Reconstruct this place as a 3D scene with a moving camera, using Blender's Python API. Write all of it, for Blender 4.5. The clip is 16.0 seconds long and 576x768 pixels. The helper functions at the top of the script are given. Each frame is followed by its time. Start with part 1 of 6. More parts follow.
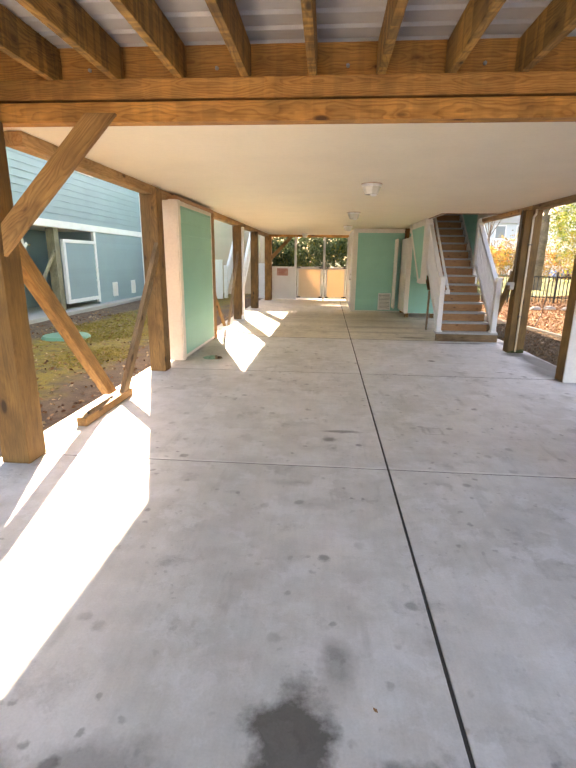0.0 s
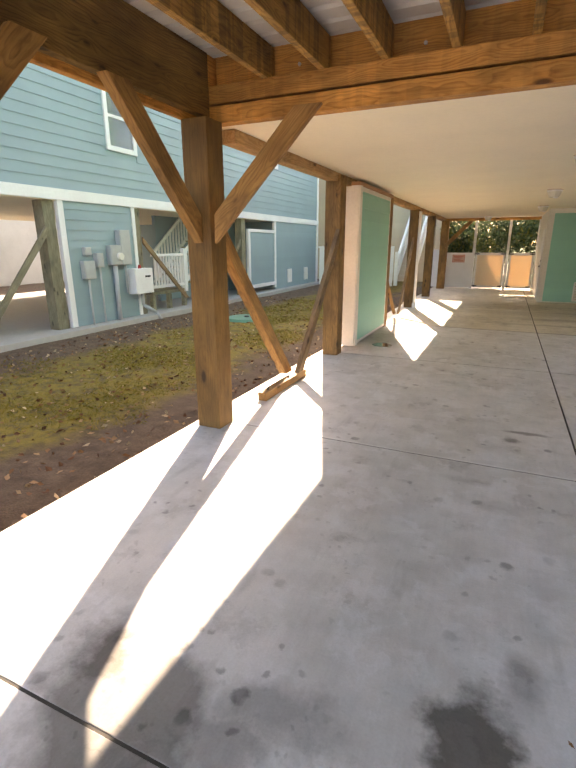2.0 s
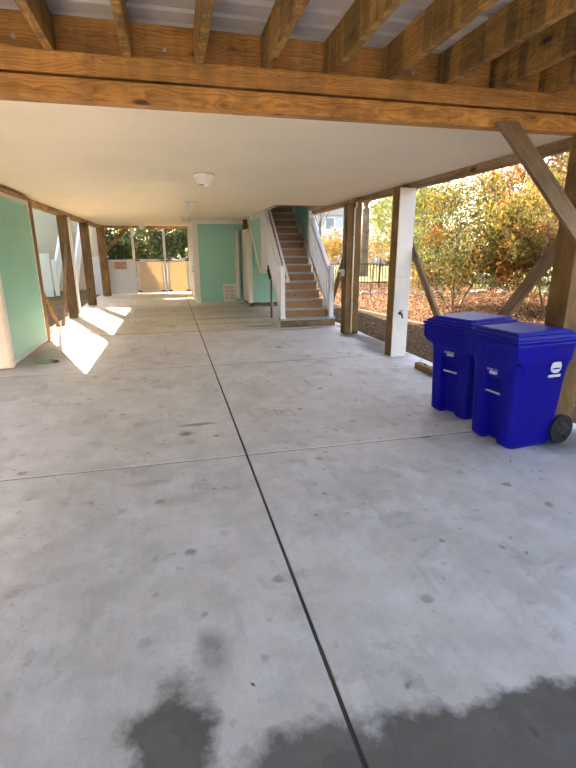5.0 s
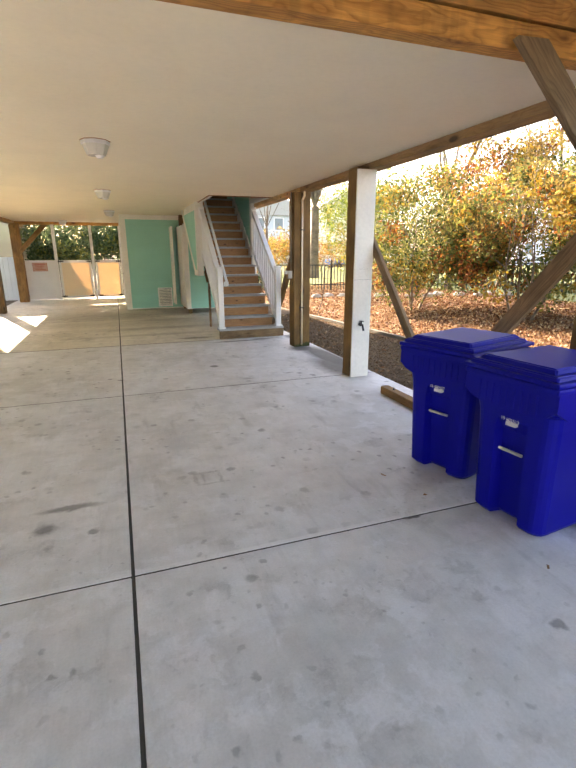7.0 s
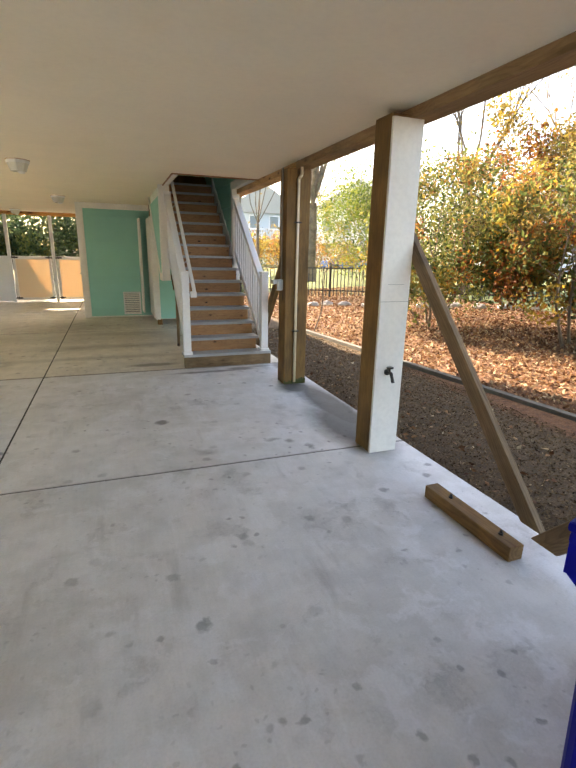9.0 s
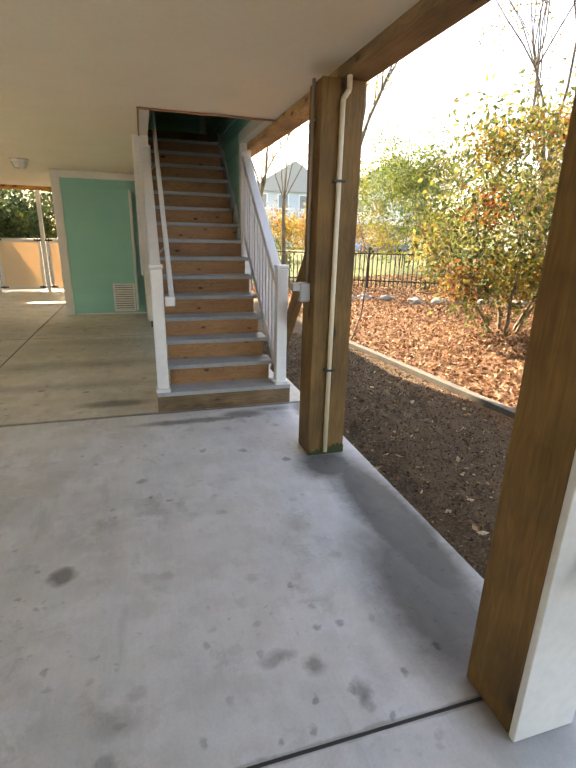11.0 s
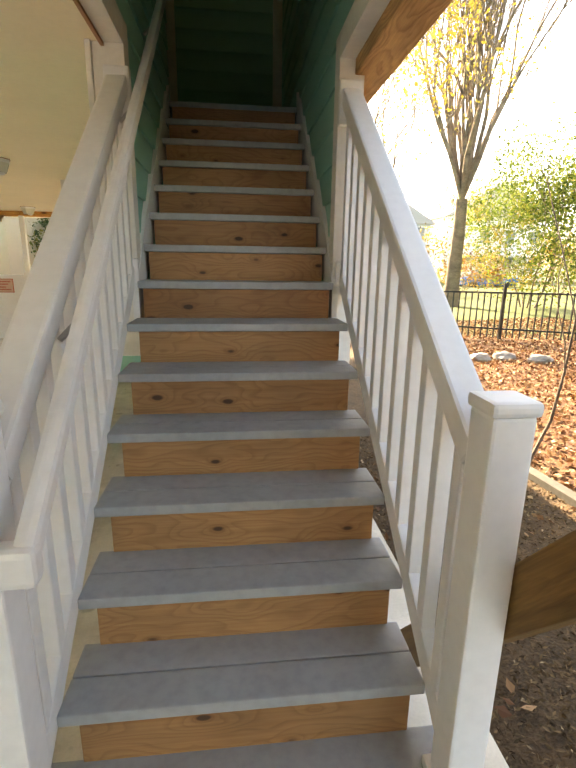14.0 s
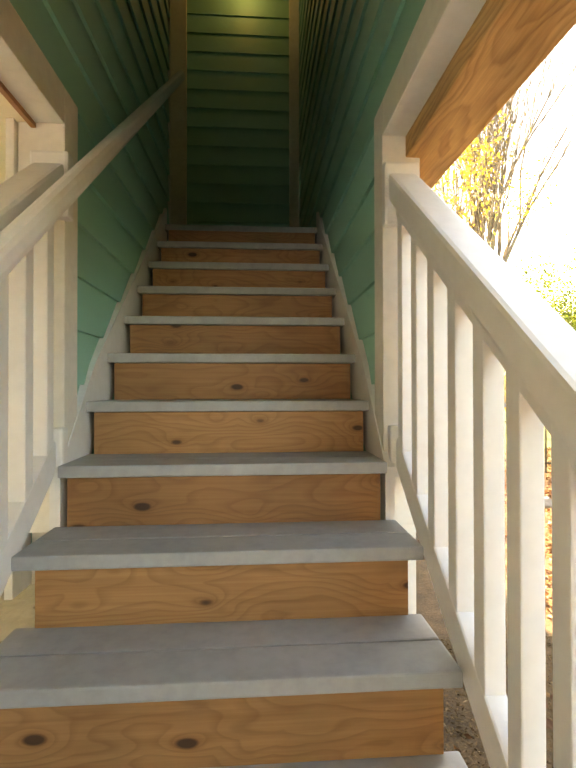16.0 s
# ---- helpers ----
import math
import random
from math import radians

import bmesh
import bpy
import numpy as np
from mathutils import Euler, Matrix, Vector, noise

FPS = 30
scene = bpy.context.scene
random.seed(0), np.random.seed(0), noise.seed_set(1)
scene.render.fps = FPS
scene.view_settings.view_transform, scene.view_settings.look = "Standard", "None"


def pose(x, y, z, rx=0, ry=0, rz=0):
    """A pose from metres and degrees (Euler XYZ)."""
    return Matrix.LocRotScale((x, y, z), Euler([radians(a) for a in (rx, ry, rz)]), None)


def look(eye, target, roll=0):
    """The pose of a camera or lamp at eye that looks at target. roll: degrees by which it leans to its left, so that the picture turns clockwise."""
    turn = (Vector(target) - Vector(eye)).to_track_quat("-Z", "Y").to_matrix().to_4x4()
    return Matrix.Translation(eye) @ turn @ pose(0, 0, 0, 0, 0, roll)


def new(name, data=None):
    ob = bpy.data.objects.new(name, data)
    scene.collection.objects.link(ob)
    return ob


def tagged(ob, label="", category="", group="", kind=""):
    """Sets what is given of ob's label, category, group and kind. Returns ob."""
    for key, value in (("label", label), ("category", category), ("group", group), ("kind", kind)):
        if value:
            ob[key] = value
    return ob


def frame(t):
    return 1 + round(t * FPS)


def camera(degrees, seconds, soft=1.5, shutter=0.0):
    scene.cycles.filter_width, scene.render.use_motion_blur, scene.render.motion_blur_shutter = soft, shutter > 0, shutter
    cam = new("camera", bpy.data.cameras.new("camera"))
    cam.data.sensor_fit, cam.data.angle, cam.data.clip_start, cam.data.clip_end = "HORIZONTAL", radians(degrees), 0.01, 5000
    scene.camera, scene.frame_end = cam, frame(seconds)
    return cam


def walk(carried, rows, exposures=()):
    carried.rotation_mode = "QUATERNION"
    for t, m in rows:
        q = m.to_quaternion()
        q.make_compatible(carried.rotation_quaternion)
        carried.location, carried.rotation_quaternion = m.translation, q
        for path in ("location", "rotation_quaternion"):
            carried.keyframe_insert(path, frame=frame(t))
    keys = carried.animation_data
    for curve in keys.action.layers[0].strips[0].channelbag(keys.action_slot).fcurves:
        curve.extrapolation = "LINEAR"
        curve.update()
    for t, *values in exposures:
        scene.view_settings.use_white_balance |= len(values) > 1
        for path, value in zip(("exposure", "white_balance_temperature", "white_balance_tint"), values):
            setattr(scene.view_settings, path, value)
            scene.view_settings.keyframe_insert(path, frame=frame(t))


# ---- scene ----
cam = camera(63.5, 16.0, soft=2.0)
PATH = [
    (0, (0.114, -0.685, 1.66), (-0.039, 1.24, 1.139), 0.7),
    (0.5, (0.075, -0.69, 1.651), (-0.249, 1.209, 1.115), 0.4),
    (1, (0.033, -0.697, 1.644), (-0.465, 1.16, 1.092), 0.2),
    (1.5, (-0.009, -0.716, 1.64), (-0.677, 1.082, 1.076), -0.1),
    (2, (-0.043, -0.735, 1.638), (-0.835, 1.01, 1.065), -0.1),
    (2.5, (-0.06, -0.745, 1.639), (-0.863, 0.995, 1.067), -0.1),
    (3, (-0.019, -0.72, 1.637), (-0.681, 1.081, 1.074), -0.0),
    (3.5, (0.036, -0.694, 1.639), (-0.355, 1.188, 1.086), -0.0),
    (4, (0.086, -0.692, 1.651), (0.009, 1.231, 1.108), -0.1),
    (4.5, (0.119, -0.697, 1.646), (0.338, 1.218, 1.11), -0.2),
    (5, (0.147, -0.708, 1.651), (0.604, 1.16, 1.1), -0.2),
    (5.2, (0.156, -0.681, 1.63), (0.689, 1.165, 1.075), 0.1),
    (7.3, (0.847, 0.982, 1.59), (1.497, 2.793, 1.046), 0.0),
    (7.5, (0.914, 1.165, 1.605), (1.556, 2.98, 1.064), 0.5),
    (8, (1.068, 1.754, 1.589), (1.732, 3.559, 1.043), 0.7),
    (8.5, (1.327, 2.295, 1.597), (2.031, 4.087, 1.054), 0.3),
    (8.7, (1.434, 2.522, 1.607), (2.126, 4.318, 1.066), 0.7),
    (10.8, (2.358, 4.958, 1.61), (2.939, 6.77, 0.994), 1.1),
    (11, (2.415, 5.158, 1.615), (2.972, 6.977, 0.999), 1.4),
    (11.5, (2.54, 5.747, 1.6), (3.033, 7.582, 0.977), 1.9),
    (12, (2.702, 6.317, 1.591), (3.156, 8.159, 0.955), 1.5),
    (12.5, (2.84, 6.903, 1.584), (3.211, 8.762, 0.944), 1.9),
    (13, (2.943, 7.472, 1.577), (3.27, 9.343, 0.95), 1.1),
    (13.5, (3.048, 8.015, 1.591), (3.295, 9.917, 1.023), 1.3),
    (14, (3.044, 8.5, 1.609), (3.266, 10.425, 1.114), 0.8),
    (14.5, (3.092, 8.918, 1.64), (3.257, 10.88, 1.291), -0.1),
    (15, (3.135, 9.24, 1.694), (3.257, 11.228, 1.517), -0.3),
    (15.5, (3.121, 9.438, 1.727), (3.246, 11.433, 1.684), -0.1),
    (16, (3.154, 9.545, 1.757), (3.29, 11.541, 1.774), -0.1),
]
EXPOSURES = [(0, 2.94, 8100, 22), (2, 2.47, 8100, 22), (3.5, 2.66, 8100, 21), (4.5, 2.82, 8050, 21), (5, 2.97, 8000, 21), (7.5, 2.88, 8000, 16), (8.2, 2.73, 7700, 14), (12, 2.62, 8200, 15), (13, 2.92, 8600, 15), (14, 2.97, 8900, 13), (16, 3.62, 10800, 11)]
walk(cam, [(t, look(eye, target, roll)) for t, eye, target, roll in PATH], EXPOSURES)

# ---- world and sun ----
SUN_EL, SUN_AZ = radians(32.3), math.atan2(-0.367, 1.0)   # the sun stands ahead, a little to the left
world = bpy.data.worlds.new("world")
scene.world = world
world.use_nodes = True
wn = world.node_tree
sky = wn.nodes.new("ShaderNodeTexSky")
sky.sky_type, sky.sun_disc = "NISHITA", False
sky.sun_elevation, sky.sun_rotation = SUN_EL, SUN_AZ
sky.air_density, sky.dust_density = 1.0, 2.0
wn.links.new(sky.outputs[0], wn.nodes["Background"].inputs[0])
wn.nodes["Background"].inputs[1].default_value = 0.14
sun_data = bpy.data.lights.new("sun", "SUN")
sun_data.energy, sun_data.angle, sun_data.color = 5.0, radians(0.55), (1.0, 0.90, 0.74)
sun = new("sun", sun_data)
SUN_FROM = Vector((math.sin(SUN_AZ) * math.cos(SUN_EL), math.cos(SUN_AZ) * math.cos(SUN_EL), math.sin(SUN_EL)))
sun.matrix_world = look(SUN_FROM * 60, (0, 0, 0))


# ---- materials ----
class Mat:
    """A small builder of node materials."""

    def __init__(self, name, rough=0.6, metal=0.0):
        self.m = bpy.data.materials.new(name)
        self.m.use_nodes = True
        self.t = self.m.node_tree
        self.p = self.t.nodes["Principled BSDF"]
        self.p.inputs["Roughness"].default_value = rough
        self.p.inputs["Metallic"].default_value = metal

    def n(self, kind, **values):
        node = self.t.nodes.new(kind)
        for key, v in values.items():
            node.inputs[key.replace("_", " ")].default_value = v
        return node

    def l(self, a, b):
        self.t.links.new(a, b)

    def coords(self, scale=(1, 1, 1), which="Object", rand=True, spread=37.0):
        tc = self.n("ShaderNodeTexCoord")
        mp = self.n("ShaderNodeMapping", Scale=scale)
        if rand:
            info = self.n("ShaderNodeObjectInfo")
            mul = self.n("ShaderNodeMath")
            mul.operation = "MULTIPLY"
            mul.inputs[1].default_value = spread
            self.l(info.outputs["Random"], mul.inputs[0])
            add = self.n("ShaderNodeVectorMath")
            add.operation = "ADD"
            self.l(tc.outputs[which], add.inputs[0])
            self.l(mul.outputs[0], add.inputs[1])
            self.l(add.outputs[0], mp.inputs["Vector"])
        else:
            self.l(tc.outputs[which], mp.inputs["Vector"])
        return mp.outputs[0]

    def world(self, scale=(1, 1, 1)):
        g = self.n("ShaderNodeNewGeometry")
        mp = self.n("ShaderNodeMapping", Scale=scale)
        self.l(g.outputs["Position"], mp.inputs["Vector"])
        return mp.outputs[0]

    def noise(self, vec, scale, detail=4, rough=0.55, distort=0.0):
        nz = self.n("ShaderNodeTexNoise", Scale=scale, Detail=detail, Roughness=rough, Distortion=distort)
        self.l(vec, nz.inputs["Vector"])
        return nz.outputs[0]

    def ramp(self, fac, stops):
        r = self.n("ShaderNodeValToRGB")
        els = r.color_ramp.elements
        while len(els) < len(stops):
            els.new(0.5)
        for e, (pos, c) in zip(els, stops):
            e.position = pos
            e.color = (*c, 1) if isinstance(c, tuple) else (c, c, c, 1)
        self.l(fac, r.inputs[0])
        return r.outputs[0]

    def mix(self, fac, a, b, blend="MIX"):
        m = self.n("ShaderNodeMix")
        m.data_type, m.blend_type = "RGBA", blend
        for i, v in ((0, fac), (6, a), (7, b)):
            sock = m.inputs[i]
            if isinstance(v, (int, float)):
                sock.default_value = v if i == 0 else (v, v, v, 1)
            elif isinstance(v, tuple):
                sock.default_value = (*v, 1)
            else:
                self.l(v, sock)
        return m.outputs[2]

    def math(self, op, a, b=0.0, clamp=False):
        m = self.n("ShaderNodeMath")
        m.operation, m.use_clamp = op, clamp
        for sock, v in ((m.inputs[0], a), (m.inputs[1], b)):
            if isinstance(v, (int, float)):
                sock.default_value = v
            else:
                self.l(v, sock)
        return m.outputs[0]

    def base(self, c):
        if isinstance(c, tuple):
            self.p.inputs["Base Color"].default_value = (*c, 1)
        else:
            self.l(c, self.p.inputs["Base Color"])

    def rough(self, r):
        self.l(r, self.p.inputs["Roughness"])

    def bump(self, h, strength=0.2, dist=0.01):
        b = self.n("ShaderNodeBump", Strength=strength, Distance=dist)
        self.l(h, b.inputs["Height"])
        self.l(b.outputs[0], self.p.inputs["Normal"])


def timber_mat(name, light, mid, dark, knots=True, rough=0.75, knot_size=1.0, bars=0.0, figure=1.0):
    """Sawn softwood: growth rings about a pith beside the piece's own x, bent round knots; bars: pale sticker marks across it."""
    k = Mat(name, rough)
    info = k.n("ShaderNodeObjectInfo")
    hash2 = k.math("FRACT", k.math("MULTIPLY", info.outputs["Random"], 17.3))
    sep = k.n("ShaderNodeSeparateXYZ")
    k.l(k.coords(rand=False), sep.inputs[0])
    py = k.math("SUBTRACT", sep.outputs[1], k.math("SUBTRACT", k.math("MULTIPLY", info.outputs["Random"], 0.16), 0.08))
    pz = k.math("SUBTRACT", sep.outputs[2], k.math("SUBTRACT", k.math("MULTIPLY", hash2, 0.16), 0.08))
    rad = k.math("SQRT", k.math("ADD", k.math("MULTIPLY", py, py), k.math("MULTIPLY", pz, pz)))
    warp = k.noise(k.coords((1.1, 3.0, 3.0)), 1.6, 3, 0.5)
    rad = k.math("ADD", rad, k.math("MULTIPLY", warp, 0.16))
    turns = k.math("MULTIPLY", rad, 62.0)
    grain = k.noise(k.coords((1.1, 16, 16)), 2.2, 5, 0.6, 1.0)
    fine = k.noise(k.coords((4, 120, 120)), 1.5, 3)
    c = k.ramp(grain, [(0.30, mid), (0.70, light)])
    if knots:
        vo = k.n("ShaderNodeTexVoronoi", Scale=1.0, Randomness=1.0)
        k.l(k.coords((2.6, 6.5, 6.5)), vo.inputs["Vector"])
        away = k.math("ADD", vo.outputs["Distance"], k.math("MULTIPLY", k.math("SUBTRACT", warp, 0.5), 0.12))
        turns = k.math("ADD", turns, k.math("DIVIDE", 0.6, k.math("ADD", k.math("MAXIMUM", away, 0.0), 0.12)))
    late = k.ramp(k.math("FRACT", turns), [(0.30, 0.0), (0.80, 1.0), (0.96, 0.0)])
    c = k.mix(k.math("MULTIPLY", late, k.ramp(grain, [(0.3, 0.62 * figure), (0.7, 0.30 * figure)])), c, dark)
    c = k.mix(0.35, c, k.ramp(fine, [(0.3, 0.45), (0.7, 1.0)]), "MULTIPLY")
    blotch = k.noise(k.coords((1.6, 3.0, 3.0)), 1.4, 4)
    c = k.mix(0.75, c, k.ramp(blotch, [(0.32, 0.38), (0.62, 1.0)]), "MULTIPLY")
    if bars:
        across = k.noise(k.coords((10.0, 0.22, 0.22)), 1.0, 3, 0.5)
        c = k.mix(k.math("MULTIPLY", k.ramp(across, [(0.47, 0.0), (0.53, 1.0)]), bars), c, k.mix(1.0, c, (2.1, 2.0, 1.75), "MULTIPLY"))
    if knots:
        spot = k.math("ADD", away, k.math("MULTIPLY", vo.outputs["Color"], 0.16))
        kn = k.ramp(spot, [(0.13 * knot_size, 1.0), (0.21 * knot_size, 0.0)])
        c = k.mix(k.ramp(spot, [(0.12, 0.6), (0.34, 0.0)]), c, dark)
        c = k.mix(k.math("MULTIPLY", kn, 0.9), c, tuple(x * 0.3 for x in dark))
    c = k.mix(0.7, c, k.ramp(info.outputs["Random"], [(0.0, 0.62), (1.0, 1.0)]), "MULTIPLY")
    k.base(c)
    k.bump(k.mix(0.5, grain, fine), 0.35, 0.004)
    return k.m


def pine_mat(name, light, mid, dark):
    """Smooth knotty pine: curved growth lines that bend round small dark knots."""
    k = Mat(name, 0.6)
    spread = k.coords((1, 1, 1))
    warp = k.noise(spread, 9.0, 2)
    vo = k.n("ShaderNodeTexVoronoi", Scale=1.0, Randomness=1.0)
    k.l(k.coords((5.2, 0.01, 11.0)), vo.inputs["Vector"])
    far = k.math("ADD", vo.outputs["Distance"], k.math("MULTIPLY", k.math("SUBTRACT", warp, 0.5), 0.10))
    sep = k.n("ShaderNodeSeparateXYZ")
    k.l(spread, sep.inputs[0])
    flow = k.math("MULTIPLY", k.noise(k.coords((1.3, 0.01, 5.0)), 1.0, 2), 16.0)
    bend = k.math("DIVIDE", 0.9, k.math("ADD", k.math("MAXIMUM", far, 0.0), 0.14))
    lines = k.math("FRACT", k.math("ADD", k.math("MULTIPLY", sep.outputs[2], 28.0), k.math("ADD", flow, bend)))
    grain = k.noise(k.coords((1.4, 60, 60)), 1.6, 4, 0.6)
    c = k.ramp(grain, [(0.30, mid), (0.70, light)])
    c = k.mix(k.math("MULTIPLY", k.ramp(lines, [(0.45, 0.0), (0.86, 1.0), (0.97, 0.0)]), 0.34), c, dark)
    c = k.mix(0.5, c, k.ramp(k.noise(k.coords((1.8, 4, 4)), 1.5, 4), [(0.32, 0.55), (0.60, 1.0)]), "MULTIPLY")
    knot = k.ramp(k.math("ADD", far, k.math("MULTIPLY", vo.outputs["Color"], 0.12)), [(0.125, 1.0), (0.175, 0.0)])
    halo = k.ramp(far, [(0.10, 0.5), (0.24, 0.0)])
    c = k.mix(halo, c, dark)
    c = k.mix(k.math("MULTIPLY", knot, 0.9), c, tuple(x * 0.22 for x in dark))
    info = k.n("ShaderNodeObjectInfo")
    c = k.mix(1.0, c, k.ramp(info.outputs["Random"], [(0.0, (0.72, 0.66, 0.62)), (0.5, (0.90, 0.90, 0.88)), (1.0, (1.0, 1.0, 1.0))]), "MULTIPLY")
    k.base(c)
    k.bump(grain, 0.2, 0.002)
    return k.m


def paint_mat(name, col, rough=0.5, dirt=0.12, bump=0.1):
    k = Mat(name, rough)
    a = k.noise(k.world((1, 1, 1)), 1.7, 5)
    b = k.noise(k.world((1, 1, 1)), 26, 3)
    c = k.mix(dirt * 2, col, k.mix(1.0, col, k.ramp(a, [(0.3, 0.6), (0.62, 1.0)]), "MULTIPLY"))
    c = k.mix(dirt, c, k.mix(1.0, c, k.ramp(b, [(0.3, 0.5), (0.6, 1.0)]), "MULTIPLY"))
    k.base(c)
    k.bump(b, bump, 0.002)
    return k.m


def siding_mat(name, col):
    """Fibre-cement lap siding: painted, with a faint cedar relief along the board."""
    k = Mat(name, 0.55)
    g = k.noise(k.coords((1.2, 1.2, 26)), 5, 4)
    a = k.noise(k.world(), 0.9, 4)
    c = k.mix(0.3, col, k.mix(1.0, col, k.ramp(a, [(0.3, 0.7), (0.7, 1.05)]), "MULTIPLY"))
    info = k.n("ShaderNodeObjectInfo")
    c = k.mix(0.25, c, k.mix(1.0, c, k.ramp(info.outputs["Random"], [(0, 0.8), (1, 1.0)]), "MULTIPLY"))
    k.base(c)
    k.bump(g, 0.15, 0.003)
    return k.m


def plain(name, col, rough=0.5, metal=0.0):
    k = Mat(name, rough, metal)
    a = k.noise(k.coords(), 9, 4)
    k.base(k.mix(0.2, col, k.mix(1.0, col, k.ramp(a, [(0.3, 0.55), (0.7, 1.0)]), "MULTIPLY")))
    k.bump(a, 0.05, 0.002)
    return k.m


def blob(k, vec, cx, cy, rx, ry, edge=0.13):
    """1 inside an uneven ellipse on the ground, 0 outside it."""
    sub = k.n("ShaderNodeVectorMath")
    sub.operation = "SUBTRACT"
    k.l(vec, sub.inputs[0])
    sub.inputs[1].default_value = (cx, cy, 0)
    mul = k.n("ShaderNodeVectorMath")
    mul.operation = "MULTIPLY"
    k.l(sub.outputs[0], mul.inputs[0])
    mul.inputs[1].default_value = (1 / rx, 1 / ry, 0)
    ln = k.n("ShaderNodeVectorMath")
    ln.operation = "LENGTH"
    k.l(mul.outputs[0], ln.inputs[0])
    mr = k.n("ShaderNodeMapRange")
    for i, v in enumerate((1 + edge, 1 - edge, 0.0, 1.0)):
        mr.inputs[i + 1].default_value = v
    k.l(ln.outputs["Value"], mr.inputs[0])
    return mr.outputs[0]


# uneven ellipses of damp on the slab: centre, radii, strength
DAMP = [
    (0.03, 0.60, 0.155, 0.205, 0.95, 0.25), (-0.61, 0.42, 0.20, 0.13, 0.5, 0.4), (-0.75, 0.26, 0.13, 0.10, 0.5, 0.4), (0.21, 0.92, 0.065, 0.115, 0.5, 0.5),
    (1.22, 0.20, 0.98, 0.29, 0.95, 0.12), (0.48, 0.34, 0.26, 0.21, 0.9, 0.2), (-1.36, 0.36, 0.14, 0.20, 0.95, 0.5), (-1.12, 0.18, 0.34, 0.30, 0.75, 0.2),
    (3.74, 7.30, 0.21, 0.95, 1.0, 0.35), (3.60, 6.65, 0.26, 0.62, 0.95, 0.4), (3.62, 8.02, 0.22, 0.22, 0.95, 0.35),
    (2.75, 9.085, 0.48, 0.055, 0.7, 0.4), (3.20, 9.15, 0.18, 0.09, 0.7, 0.4), (3.52, 9.22, 0.16, 0.05, 0.55, 0.5), (3.80, 9.15, 0.10, 0.22, 0.8, 0.4),
    (2.05, 9.70, 0.32, 0.09, 0.65, 0.4), (1.3, 10.35, 1.1, 0.11, 0.3, 0.6), (1.55, 11.25, 1.2, 0.20, 0.42, 0.6), (1.7, 12.5, 0.95, 0.30, 0.42, 0.6),
    (1.2, 12.2, 1.9, 0.5, 0.25, 0.6), (0.4, 13.6, 1.8, 0.7, 0.35, 0.6), (-1.8, 7.6, 0.4, 0.9, 0.55, 0.4),
    (0.30, 3.70, 0.17, 0.035, 0.7, 0.4), (0.18, 3.48, 0.06, 0.05, 0.65, 0.4), (0.10, 2.25, 0.20, 0.06, 0.22, 0.7), (-0.09, 2.56, 0.12, 0.04, 0.25, 0.7),
    (3.45, 2.55, 0.4, 0.3, 0.8, 0.3), (1.93, 7.25, 0.06, 0.06, 0.75, 0.3), (2.82, 6.53, 0.07, 0.03, 0.5, 0.5), (2.95, 6.46, 0.04, 0.04, 0.5, 0.5),
    (3.09, 6.31, 0.03, 0.05, 0.6, 0.5), (2.22, 6.43, 0.07, 0.05, 0.35, 0.5), (1.0, 4.02, 0.16, 0.05, 0.2, 0.7), (2.32, 2.86, 0.06, 0.012, 0.9, 0.4),
]


